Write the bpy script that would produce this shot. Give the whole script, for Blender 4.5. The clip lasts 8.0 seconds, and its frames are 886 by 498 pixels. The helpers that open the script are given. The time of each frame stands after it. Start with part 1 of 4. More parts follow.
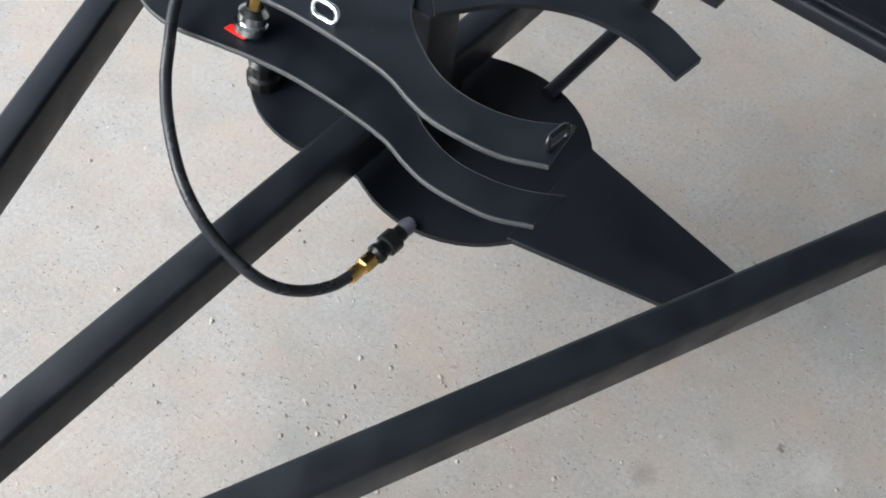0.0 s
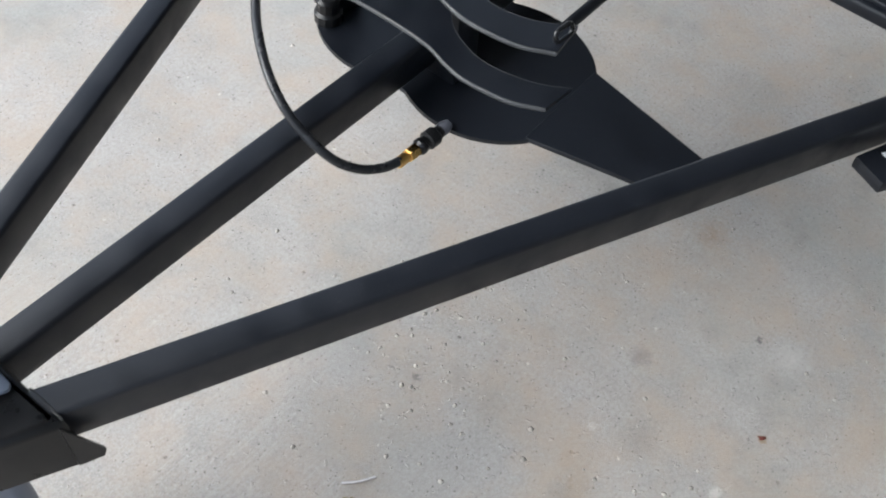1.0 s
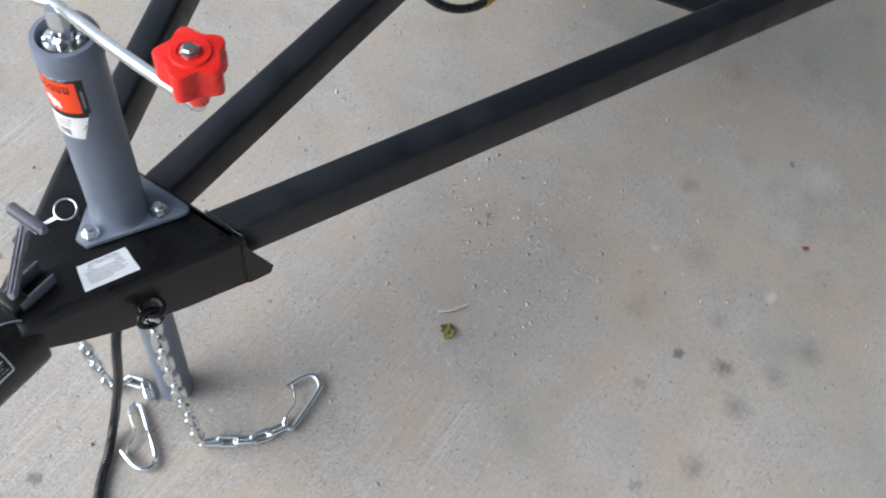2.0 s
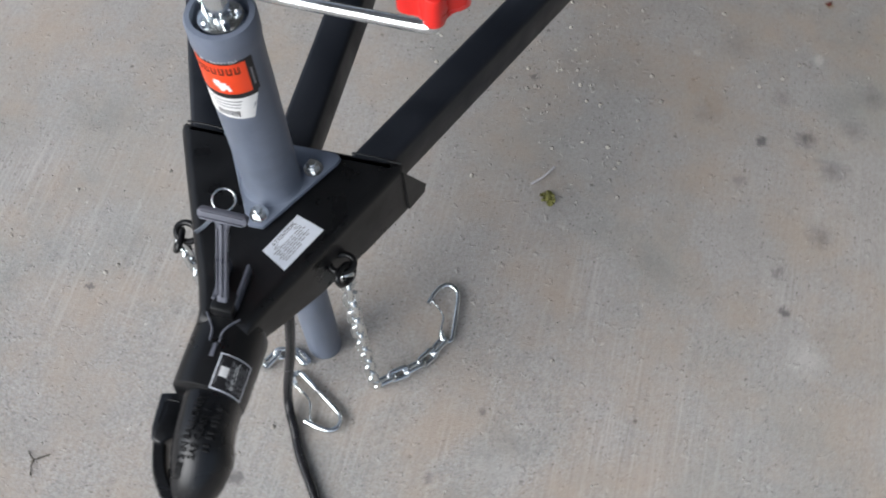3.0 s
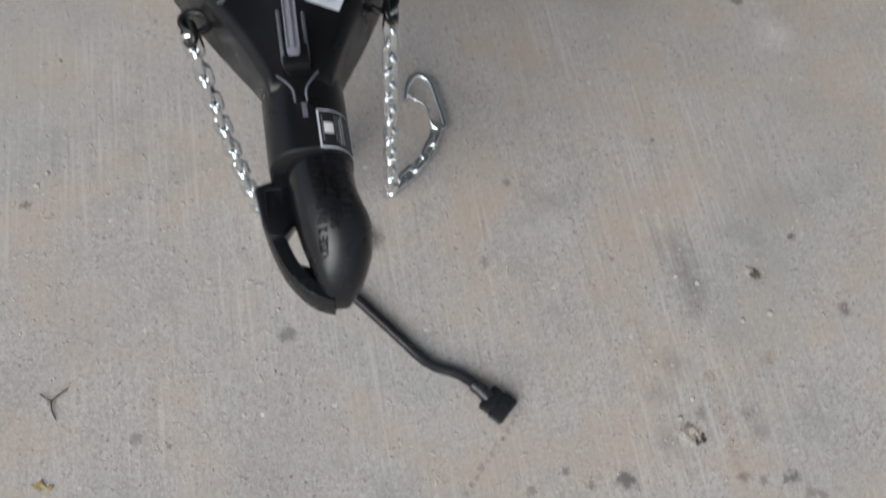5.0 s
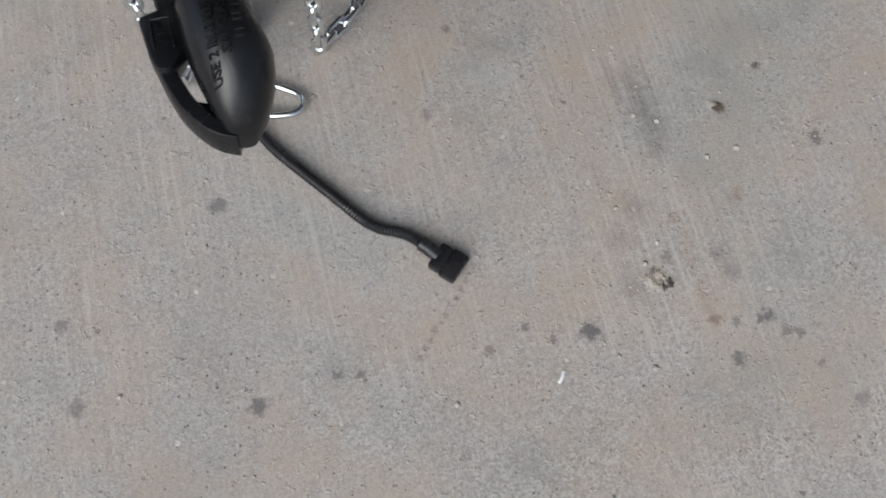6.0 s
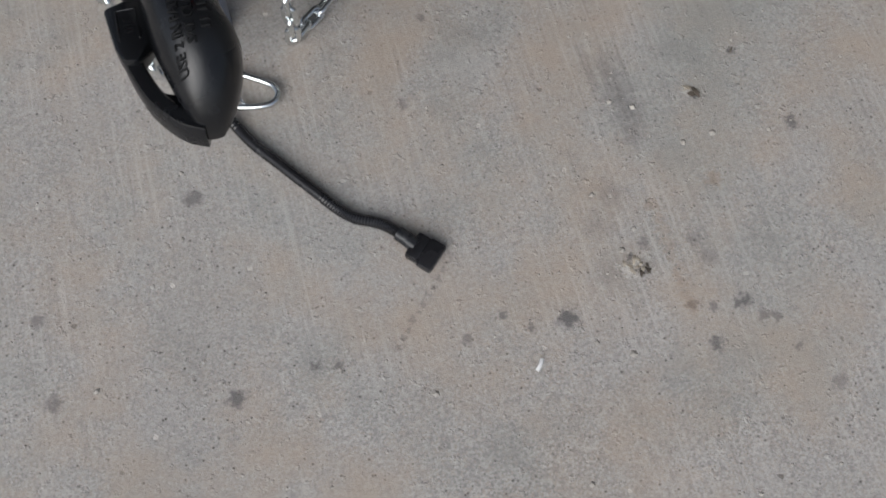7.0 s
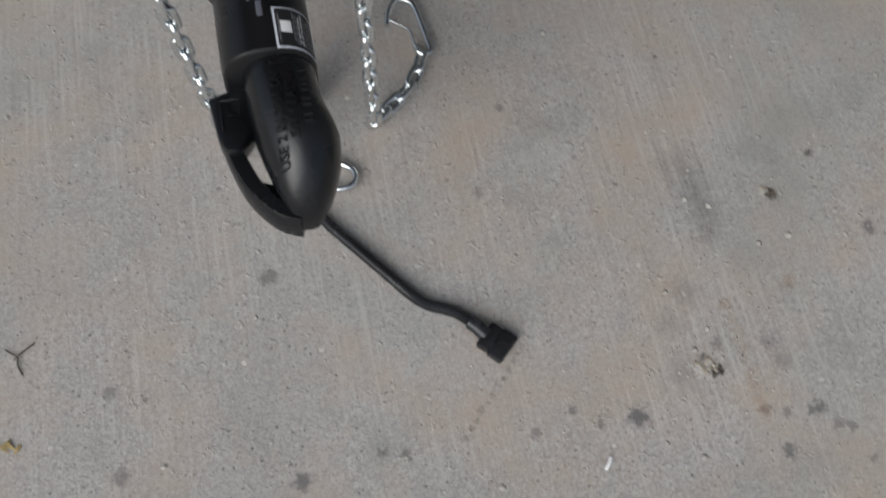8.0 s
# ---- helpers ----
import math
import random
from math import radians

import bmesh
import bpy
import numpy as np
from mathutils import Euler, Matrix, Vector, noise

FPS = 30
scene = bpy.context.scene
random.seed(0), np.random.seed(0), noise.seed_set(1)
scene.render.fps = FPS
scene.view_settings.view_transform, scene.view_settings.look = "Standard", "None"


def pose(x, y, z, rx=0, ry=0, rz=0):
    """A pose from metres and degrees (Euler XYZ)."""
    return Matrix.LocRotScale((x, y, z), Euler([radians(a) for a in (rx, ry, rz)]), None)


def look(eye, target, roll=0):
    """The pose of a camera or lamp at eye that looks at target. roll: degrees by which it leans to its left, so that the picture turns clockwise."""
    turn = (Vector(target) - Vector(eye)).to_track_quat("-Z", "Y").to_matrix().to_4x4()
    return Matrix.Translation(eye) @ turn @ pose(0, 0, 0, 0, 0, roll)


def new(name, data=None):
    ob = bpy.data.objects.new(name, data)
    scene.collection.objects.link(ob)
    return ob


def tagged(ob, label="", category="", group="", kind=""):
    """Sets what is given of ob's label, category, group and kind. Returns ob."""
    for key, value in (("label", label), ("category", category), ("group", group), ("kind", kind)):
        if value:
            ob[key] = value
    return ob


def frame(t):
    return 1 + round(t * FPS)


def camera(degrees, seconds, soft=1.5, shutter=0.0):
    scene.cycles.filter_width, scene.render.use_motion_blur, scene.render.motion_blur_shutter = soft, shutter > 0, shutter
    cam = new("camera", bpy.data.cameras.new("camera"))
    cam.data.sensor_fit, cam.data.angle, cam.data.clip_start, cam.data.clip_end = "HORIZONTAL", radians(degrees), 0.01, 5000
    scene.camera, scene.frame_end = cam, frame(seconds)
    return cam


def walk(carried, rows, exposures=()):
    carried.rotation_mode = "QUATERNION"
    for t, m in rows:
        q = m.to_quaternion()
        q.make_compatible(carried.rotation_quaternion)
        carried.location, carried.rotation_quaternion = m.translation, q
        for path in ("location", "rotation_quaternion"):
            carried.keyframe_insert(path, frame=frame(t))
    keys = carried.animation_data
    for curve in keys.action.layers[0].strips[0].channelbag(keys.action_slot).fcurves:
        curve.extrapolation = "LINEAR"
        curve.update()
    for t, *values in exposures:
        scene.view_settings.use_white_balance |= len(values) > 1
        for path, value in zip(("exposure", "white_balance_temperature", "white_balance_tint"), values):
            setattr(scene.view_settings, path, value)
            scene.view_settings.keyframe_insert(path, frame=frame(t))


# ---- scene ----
cam = camera(45.6, 8.0, soft=1.9, shutter=0.25)
PATH = [
    (0, (0.482, 0.177, 1.248), (-0.13, 1.134, -0.398), 7.8),
    (0.5, (0.547, 0.09, 1.324), (-0.089, 1.029, -0.323), 6.8),
    (1, (0.662, -0.063, 1.351), (-0.032, 0.909, -0.254), 6.0),
    (1.5, (0.672, -0.22, 1.349), (0.036, 0.798, -0.252), 8.5),
    (1.7, (0.642, -0.276, 1.355), (0.064, 0.735, -0.271), 9.6),
    (2.8, (0.34, -0.43, 1.317), (0.091, 0.485, -0.444), 4.1),
    (3, (0.294, -0.458, 1.325), (0.081, 0.45, -0.444), 0.8),
    (3.5, (0.118, -0.517, 1.327), (0.112, 0.398, -0.451), 1.4),
    (4, (0.012, -0.563, 1.287), (0.17, 0.408, -0.454), 4.3),
    (4.5, (-0.006, -0.609, 1.237), (0.224, 0.407, -0.471), 6.1),
    (4.8, (-0.013, -0.617, 1.153), (0.243, 0.340, -0.588), 7.2),
    (5, (-0.013, -0.623, 1.112), (0.248, 0.247, -0.669), 7.8),
    (5.2, (-0.006, -0.636, 1.070), (0.254, 0.170, -0.742), 7.9),
    (6.3, (0.05, -0.658, 1.007), (0.308, 0.058, -0.843), 5.8),
    (6.5, (0.056, -0.66, 1.007), (0.315, 0.051, -0.844), 5.8),
    (7, (0.049, -0.66, 1.007), (0.319, 0.042, -0.847), 6.7),
    (7.5, (0.031, -0.655, 1.004), (0.292, 0.052, -0.849), 6.5),
    (8, (0.017, -0.632, 1.016), (0.243, 0.2, -0.789), 4.1),
]
EXPOSURES = [(0.0, 1.12, 5950, 7), (1.5, 0.86, 5900, 7), (3.0, 0.23, 5950, 9), (4.5, 0.04, 6000, 9), (5.2, 0.11, 6100, 9), (6.5, -0.12, 6100, 10), (8.0, -0.22, 6100, 9)]

walk(cam, [(t, look(e, g, r)) for t, e, g, r in PATH], EXPOSURES)

# ---- light: open shade under a bright overcast sky ----
world = bpy.data.worlds.new("overcast_sky")
scene.world = world
world.use_nodes = True
wn, wl = world.node_tree.nodes, world.node_tree.links
sky = wn.new("ShaderNodeTexSky")
sky.sky_type, sky.sun_disc = "NISHITA", False
sky.sun_elevation, sky.sun_rotation = radians(36), radians(222)
sky.air_density, sky.dust_density, sky.ozone_density = 1.0, 4.0, 1.0
soft_sky = wn.new("ShaderNodeHueSaturation")
soft_sky.inputs["Saturation"].default_value = 0.5
wl.new(sky.outputs[0], soft_sky.inputs["Color"])
wl.new(soft_sky.outputs[0], wn["Background"].inputs["Color"])
wn["Background"].inputs["Strength"].default_value = 0.14
sun = new("sun", bpy.data.lights.new("sun", "SUN"))
sun.data.energy, sun.data.angle, sun.data.color = 2.0, radians(60), (1.0, 0.97, 0.92)
sun.matrix_world = look((-4.0, -4.6, 4.4), (0, 0, 0))

# ---- materials ----


def mat_base(name, color, rough, metal=0.0):
    m = bpy.data.materials.new(name)
    m.use_nodes = True
    b = m.node_tree.nodes["Principled BSDF"]
    b.inputs["Base Color"].default_value = (*color, 1)
    b.inputs["Roughness"].default_value = rough
    b.inputs["Metallic"].default_value = metal
    return m, m.node_tree.nodes, m.node_tree.links, b


def noise_node(n, l, co, scale, detail=4.0, rough=0.55):
    t = n.new("ShaderNodeTexNoise")
    t.inputs["Scale"].default_value, t.inputs["Detail"].default_value, t.inputs["Roughness"].default_value = scale, detail, rough
    l.new(co, t.inputs["Vector"])
    return t.outputs["Fac"]


def spread(n, l, fac, a, b, lo, hi):
    r = n.new("ShaderNodeMapRange")
    r.inputs["From Min"].default_value, r.inputs["From Max"].default_value = a, b
    r.inputs["To Min"].default_value, r.inputs["To Max"].default_value = lo, hi
    l.new(fac, r.inputs["Value"])
    return r.outputs["Result"]


def mixed(n, l, fac, a, b, kind="MIX"):
    m = n.new("ShaderNodeMix")
    m.data_type, m.blend_type = "RGBA", kind
    for v, socket in ((fac, m.inputs["Factor"]), (a, m.inputs["A"]), (b, m.inputs["B"])):
        if isinstance(v, (int, float)):
            socket.default_value = v
        elif isinstance(v, tuple):
            socket.default_value = (*v, 1)
        else:
            l.new(v, socket)
    return m.outputs["Result"]


def bump(n, l, b, height, strength, distance):
    k = n.new("ShaderNodeBump")
    k.inputs["Strength"].default_value, k.inputs["Distance"].default_value = strength, distance
    l.new(height, k.inputs["Height"])
    l.new(k.outputs["Normal"], b.inputs["Normal"])


def coords(n):
    return n.new("ShaderNodeTexCoord").outputs["Object"]


def worn(name, color, rough, metal=0.0, vary=0.25, grain=400.0, relief=0.15, rough_vary=0.12, dust=0.0, dust_color=(0.3, 0.28, 0.25)):
    """A painted, plated or moulded surface with mottling, fine grain and a little dust."""
    m, n, l, b = mat_base(name, color, rough, metal)
    co = coords(n)
    big, fine = noise_node(n, l, co, 22.0), noise_node(n, l, co, grain, 2.0)
    dark = tuple(c * (1 - vary) for c in color)
    light = tuple(min(1, c * (1 + vary)) for c in color)
    col = mixed(n, l, spread(n, l, big, 0.35, 0.65, 0, 1), dark, light)
    if dust:
        specks = noise_node(n, l, co, 160.0, 6.0, 0.7)
        col = mixed(n, l, spread(n, l, specks, 0.6, 0.78, 0, dust), col, dust_color)
    l.new(col, b.inputs["Base Color"])
    l.new(spread(n, l, big, 0.3, 0.7, rough - rough_vary, rough + rough_vary), b.inputs["Roughness"])
    b.inputs["Specular IOR Level"].default_value = 0.38
    bump(n, l, b, fine, relief, 0.0006)
    return m


def sheen(material, level):
    material.node_tree.nodes["Principled BSDF"].inputs["Specular IOR Level"].default_value = level
    return material


BLACK = worn("black_gloss_paint", (0.0055, 0.0058, 0.0066), 0.34, vary=0.2, grain=700, relief=0.08, dust=0.05)
SATIN = sheen(worn("black_satin_paint", (0.0056, 0.0074, 0.0118), 0.45, vary=0.2, grain=900, relief=0.12, dust=0.06), 0.44)
CAST = sheen(worn("black_cast_iron_paint", (0.0060, 0.0066, 0.0080), 0.25, vary=0.25, grain=520, relief=0.16, dust=0.03, rough_vary=0.08), 0.42)
LETTER = sheen(worn("dull_black_letter_paint", (0.0045, 0.0048, 0.0055), 0.6, vary=0.2, relief=0.1), 0.2)
RUBBER = worn("black_rubber", (0.022, 0.0235, 0.027), 0.30, vary=0.2, relief=0.1)
CABLE = worn("black_corrugated_plastic", (0.014, 0.014, 0.016), 0.22, vary=0.2, dust=0.1)
# lighter grey that stands in for sky reflected on black plate edges
EDGE = worn("edge_sky_reflection_grey", (0.05, 0.052, 0.056), 0.5, vary=0.2)
GREY = worn("grey_jack_paint", (0.145, 0.168, 0.218), 0.40, vary=0.12, grain=300, relief=0.12, dust=0.1, dust_color=(0.45, 0.45, 0.46))
GREYM = worn("dark_grey_cast_lever", (0.115, 0.120, 0.145), 0.36, vary=0.15, grain=500, relief=0.2)
ZINC = worn("bright_zinc_plate", (0.74, 0.77, 0.78), 0.20, 1.0, vary=0.12, relief=0.12, rough_vary=0.08)
BRASS = worn("yellow_brass", (0.62, 0.40, 0.13), 0.3, 1.0, vary=0.18, relief=0.08)
RED = worn("red_moulded_plastic", (0.72, 0.022, 0.016), 0.33, vary=0.08, relief=0.06)
SILVER = worn("silver_sticker", (0.66, 0.69, 0.74), 0.38, vary=0.06, relief=0.04)
WHITE = worn("white_paper_label", (0.80, 0.80, 0.79), 0.45, vary=0.04, relief=0.03)
ORANGE = worn("orange_red_label", (0.88, 0.072, 0.016), 0.4, vary=0.05, relief=0.03)
INK = worn("black_ink", (0.015, 0.015, 0.017), 0.5, vary=0.1, relief=0.02)
BROWN = worn("dark_brown_ink", (0.11, 0.02, 0.008), 0.5, vary=0.1, relief=0.02)
GREYINK = worn("grey_ink", (0.22, 0.22, 0.23), 0.5, vary=0.1, relief=0.02)
LEAF = worn("dry_olive_leaf", (0.17, 0.165, 0.045), 0.6, vary=0.4, grain=250, relief=0.3)
TWIG = worn("pale_stick", (0.62, 0.60, 0.62), 0.5, vary=0.12)
DARKTWIG = worn("dark_dry_grass", (0.07, 0.06, 0.045), 0.7, vary=0.2)
GRIT = worn("pale_grit", (0.345, 0.322, 0.292), 0.8, vary=0.25)


def concrete(spots, pales, rusts):
    """Broom-finished slab: tan-grey, pores, streaks, dark drips, pale patches and rusty marks at their places."""
    m, n, l, b = mat_base("concrete_slab", (0.34, 0.30, 0.26), 0.86)
    co = coords(n)
    cloud = noise_node(n, l, co, 3.4, 7.0, 0.65)
    patch = noise_node(n, l, co, 9.0, 5.0, 0.62)
    sand = noise_node(n, l, co, 420.0, 3.0, 0.7)
    grains = noise_node(n, l, co, 150.0, 4.0, 0.7)
    col = mixed(n, l, spread(n, l, cloud, 0.3, 0.7, 0, 1), (0.262, 0.255, 0.243), (0.415, 0.383, 0.352))
    col = mixed(n, l, spread(n, l, patch, 0.35, 0.68, 0.0, 0.55), col, (0.42, 0.41, 0.40))
    col = mixed(n, l, spread(n, l, grains, 0.3, 0.58, 0.5, 0), col, (0.18, 0.166, 0.150))
    col = mixed(n, l, spread(n, l, sand, 0.46, 0.64, 0.0, 0.36), col, (0.55, 0.53, 0.50))
    # sand grains laid bare, more in some zones than in others
    cells = n.new("ShaderNodeTexVoronoi")
    cells.inputs["Scale"].default_value = 480.0
    l.new(co, cells.inputs["Vector"])
    hue = n.new("ShaderNodeSeparateColor")
    l.new(cells.outputs["Color"], hue.inputs[0])
    bare = spread(n, l, noise_node(n, l, co, 5.0, 5.0, 0.65), 0.38, 0.62, 0.20, 0.46)
    # the weathered front of the slab is rougher than the part further back
    where = n.new("ShaderNodeSeparateXYZ")
    l.new(co, where.inputs[0])
    front_bare = n.new("ShaderNodeMath")
    front_bare.operation = "MULTIPLY"
    l.new(bare, front_bare.inputs[0])
    l.new(spread(n, l, where.outputs["Y"], -0.15, 0.5, 1.0, 0.14), front_bare.inputs[1])
    bare = front_bare.outputs[0]
    grain_col = mixed(n, l, spread(n, l, hue.outputs["Red"], 0.0, 1.0, 0, 1), (0.12, 0.112, 0.104), (0.64, 0.605, 0.565))
    grain_col = mixed(n, l, spread(n, l, hue.outputs["Green"], 0.76, 0.84, 0, 0.5), grain_col, (0.46, 0.34, 0.24))
    col = mixed(n, l, bare, col, grain_col)
    # broom streaks, along y with a slight slant
    st = n.new("ShaderNodeMapping")
    st.inputs["Scale"].default_value, st.inputs["Rotation"].default_value = (230.0, 5.0, 1.0), (0, 0, radians(-6))
    l.new(co, st.inputs["Vector"])
    streak = noise_node(n, l, st.outputs[0], 1.0, 3.0, 0.6)
    zone = noise_node(n, l, co, 3.4, 2.0)
    amount = n.new("ShaderNodeMath")
    amount.operation = "MULTIPLY"
    l.new(spread(n, l, streak, 0.52, 0.66, 0, 0.72), amount.inputs[0])
    swept = n.new("ShaderNodeMath")
    swept.operation = "MULTIPLY"
    l.new(spread(n, l, zone, 0.42, 0.6, 0.1, 1), swept.inputs[0])
    l.new(spread(n, l, where.outputs["Y"], 0.1, 0.55, 1.0, 0.12), swept.inputs[1])
    l.new(swept.outputs[0], amount.inputs[1])
    col = mixed(n, l, amount.outputs[0], col, (0.51, 0.485, 0.455))
    scratch = n.new("ShaderNodeMath")
    scratch.operation = "MULTIPLY"
    l.new(spread(n, l, streak, 0.3, 0.42, 0.5, 0), scratch.inputs[0])
    l.new(swept.outputs[0], scratch.inputs[1])
    col = mixed(n, l, scratch.outputs[0], col, (0.20, 0.185, 0.168))
    # pores
    pores = n.new("ShaderNodeTexVoronoi")
    pores.inputs["Scale"].default_value = 130.0
    l.new(co, pores.inputs["Vector"])
    pore_on = spread(n, l, pores.outputs["Distance"], 0.10, 0.2, 1.0, 0.0)
    pick = n.new("ShaderNodeMath")
    pick.operation = "MULTIPLY"
    l.new(pore_on, pick.inputs[0])
    l.new(spread(n, l, pores.outputs["Color"], 0.58, 0.64, 0.0, 1.0), pick.inputs[1])
    col = mixed(n, l, pick.outputs[0], col, (0.085, 0.075, 0.066))
    # sparse chips and pits, some pale, some dark, and warm blotches
    chips = n.new("ShaderNodeTexVoronoi")
    chips.inputs["Scale"].default_value = 26.0
    warp = noise_node(n, l, co, 190.0, 3.0)
    l.new(co, chips.inputs["Vector"])
    ragged = n.new("ShaderNodeMath")
    ragged.operation = "MULTIPLY_ADD"
    l.new(warp, ragged.inputs[0]), l.new(chips.outputs["Distance"], ragged.inputs[2])
    ragged.inputs[1].default_value = 0.16
    chip_on = spread(n, l, ragged.outputs[0], 0.135, 0.165, 1.0, 0.0)
    shade = n.new("ShaderNodeSeparateColor")
    l.new(chips.outputs["Color"], shade.inputs[0])
    for channel, a, c, tint in (("Red", 0.76, 0.8, (0.60, 0.57, 0.53)), ("Green", 0.74, 0.78, (0.11, 0.098, 0.085))):
        both = n.new("ShaderNodeMath")
        both.operation = "MULTIPLY"
        l.new(chip_on, both.inputs[0])
        l.new(spread(n, l, shade.outputs[channel], a, c, 0.0, 0.75), both.inputs[1])
        col = mixed(n, l, both.outputs[0], col, tint)
    warm = noise_node(n, l, co, 7.5, 5.0, 0.65)
    col = mixed(n, l, spread(n, l, warm, 0.44, 0.66, 0, 0.62), col, (0.40, 0.325, 0.255))
    cool = noise_node(n, l, co, 2.6, 5.0, 0.7)
    col = mixed(n, l, spread(n, l, cool, 0.50, 0.68, 0, 0.5), col, (0.29, 0.305, 0.295))
    # broad drab dirt
    dirt = noise_node(n, l, co, 5.3, 6.0, 0.7)
    col = mixed(n, l, spread(n, l, dirt, 0.56, 0.78, 0, 0.5), col, (0.19, 0.178, 0.16))
    wob = n.new("ShaderNodeTexNoise")
    wob.inputs["Scale"].default_value, wob.inputs["Detail"].default_value = 210.0, 6.0
    l.new(co, wob.inputs["Vector"])
    shift = n.new("ShaderNodeVectorMath")
    shift.operation = "MULTIPLY_ADD"
    l.new(wob.outputs["Color"], shift.inputs[0])
    shift.inputs[1].default_value, shift.inputs[2].default_value = (0.017, 0.017, 0), (-0.0085, -0.0085, 0)
    place = n.new("ShaderNodeVectorMath")
    l.new(co, place.inputs[0]), l.new(shift.outputs[0], place.inputs[1])
    blot = noise_node(n, l, co, 95.0, 5.0, 0.7)
    for group, tint in ((spots, (0.105, 0.100, 0.102)), (pales, (0.55, 0.53, 0.50)), (rusts, (0.29, 0.20, 0.12))):
        for x, y, r, a in group:
            d = n.new("ShaderNodeVectorMath")
            d.operation = "DISTANCE"
            l.new(place.outputs[0], d.inputs[0])
            d.inputs[1].default_value = (x, y, 0)
            # the rim frays where the surface is porous
            frayed = n.new("ShaderNodeMath")
            frayed.operation = "MULTIPLY_ADD"
            l.new(blot, frayed.inputs[0]), l.new(d.outputs["Value"], frayed.inputs[2])
            frayed.inputs[1].default_value = r * 2.6
            inner, outer = (1.75, 2.35) if r < 0.015 else (1.2, 2.7)
            col = mixed(n, l, spread(n, l, frayed.outputs[0], r * inner, r * outer, a * 0.9, 0), col, tint)
    l.new(col, b.inputs["Base Color"])
    height = n.new("ShaderNodeMath")
    l.new(sand, height.inputs[0]), l.new(spread(n, l, pores.outputs["Distance"], 0.06, 0.2, 0.0, 0.5), height.inputs[1])
    # shallow spalls and raised crumbs
    lumps = noise_node(n, l, co, 70.0, 3.0, 0.6)
    spall = n.new("ShaderNodeMath")
    spall.operation = "MULTIPLY_ADD"
    l.new(spread(n, l, lumps, 0.62, 0.70, 0.0, 1.0), spall.inputs[0])
    spall.inputs[1].default_value = 1.6
    l.new(height.outputs[0], spall.inputs[2])
    sunk = n.new("ShaderNodeMath")
    sunk.operation = "SUBTRACT"
    l.new(spall.outputs[0], sunk.inputs[0]), l.new(chip_on, sunk.inputs[1])
    bump(n, l, b, sunk.outputs[0], 0.42, 0.0013)
    return m


SPOTS = [(0.556, 0.517, 0.010, 0.9), (0.621, 0.536, 0.015, 0.95), (0.547, 0.954, 0.006, 0.9), (0.200, 0.550, 0.007, 0.7), (0.427, 0.805, 0.017, 0.5),
         (0.299, -0.381, 0.013, 0.95), (-0.038, -0.382, 0.011, 0.85), (-0.212, -0.258, 0.009, 0.6), (-0.208, -0.344, 0.011, 0.6), (0.438, -0.444, 0.009, 0.8),
         (-0.042, -0.162, 0.011, 0.7), (0.486, -0.407, 0.008, 0.85), (0.474, -0.409, 0.007, 0.8), (0.449, -0.407, 0.006, 0.6), (0.495, -0.425, 0.007, 0.6),
         (0.508, -0.432, 0.006, 0.6), (0.518, -0.468, 0.005, 0.6), (0.427, -0.399, 0.006, 0.7), (0.065, -0.372, 0.005, 0.7), (0.043, -0.368, 0.006, 0.7),
         (0.236, -0.362, 0.005, 0.7), (0.260, -0.382, 0.005, 0.7), (0.193, -0.377, 0.006, 0.6), (0.574, -0.121, 0.006, 0.9), (0.607, -0.224, 0.009, 0.8),
         (-0.328, 0.046, 0.007, 0.9), (0.715, 0.639, 0.020, 0.55), (0.690, 0.570, 0.018, 0.5), (0.665, 0.490, 0.020, 0.6), (0.469, 0.546, 0.020, 0.35),
         (0.580, 0.605, 0.016, 0.45), (0.654, 0.372, 0.018, 0.65), (0.615, 0.241, 0.010, 0.9), (0.242, 0.001, 0.007, 0.6), (0.50, 0.69, 0.03, 0.3),
         (0.546, -0.511, 0.010, 0.5), (0.195, -0.103, 0.008, 0.5), (0.400, -0.322, 0.007, 0.6), (0.60, 0.30, 0.010, 0.5), (0.53, 0.44, 0.012, 0.4)]
SPOTS += [(0.391, -0.352, 0.006, 0.9), (0.382, -0.334, 0.004, 0.8), (0.515, -0.168, 0.005, 0.9), (0.424, -0.110, 0.020, 0.5), (0.430, -0.141, 0.022, 0.62), (0.434, -0.171, 0.021, 0.62), (0.431, -0.199, 0.017, 0.5), (0.384, -0.261, 0.018, 0.4), (0.361, -0.292, 0.016, 0.35), (0.360, -0.345, 0.018, 0.4), (0.455, -0.330, 0.014, 0.35), (0.462, -0.352, 0.013, 0.35)]
SPOTS += [(0.203 - 0.077 * k / 11, -0.286 - 0.083 * k / 11, 0.0042, 0.45) for k in range(12)]
PALES = [(0.650, 0.178, 0.026, 0.6), (0.629, 0.692, 0.011, 0.7), (0.270, -0.070, 0.035, 0.35), (0.60, 0.96, 0.03, 0.4), (0.292, 0.30, 0.006, 0.6), (0.29, 0.43, 0.05, 0.2), (0.374, -0.348, 0.006, 0.9), (0.507, -0.160, 0.006, 0.8), (0.386, -0.341, 0.004, 0.9), (0.366, -0.340, 0.0035, 0.9), (0.380, -0.356, 0.003, 0.9), (0.44, 0.66, 0.008, 0.6)]
RUSTS = [(0.385, 1.08, 0.028, 0.6), (0.50, -0.27, 0.012, 0.4), (0.48, 0.57, 0.025, 0.35), (0.636, 0.810, 0.007, 0.9), (0.45, 0.60, 0.03, 0.25)]
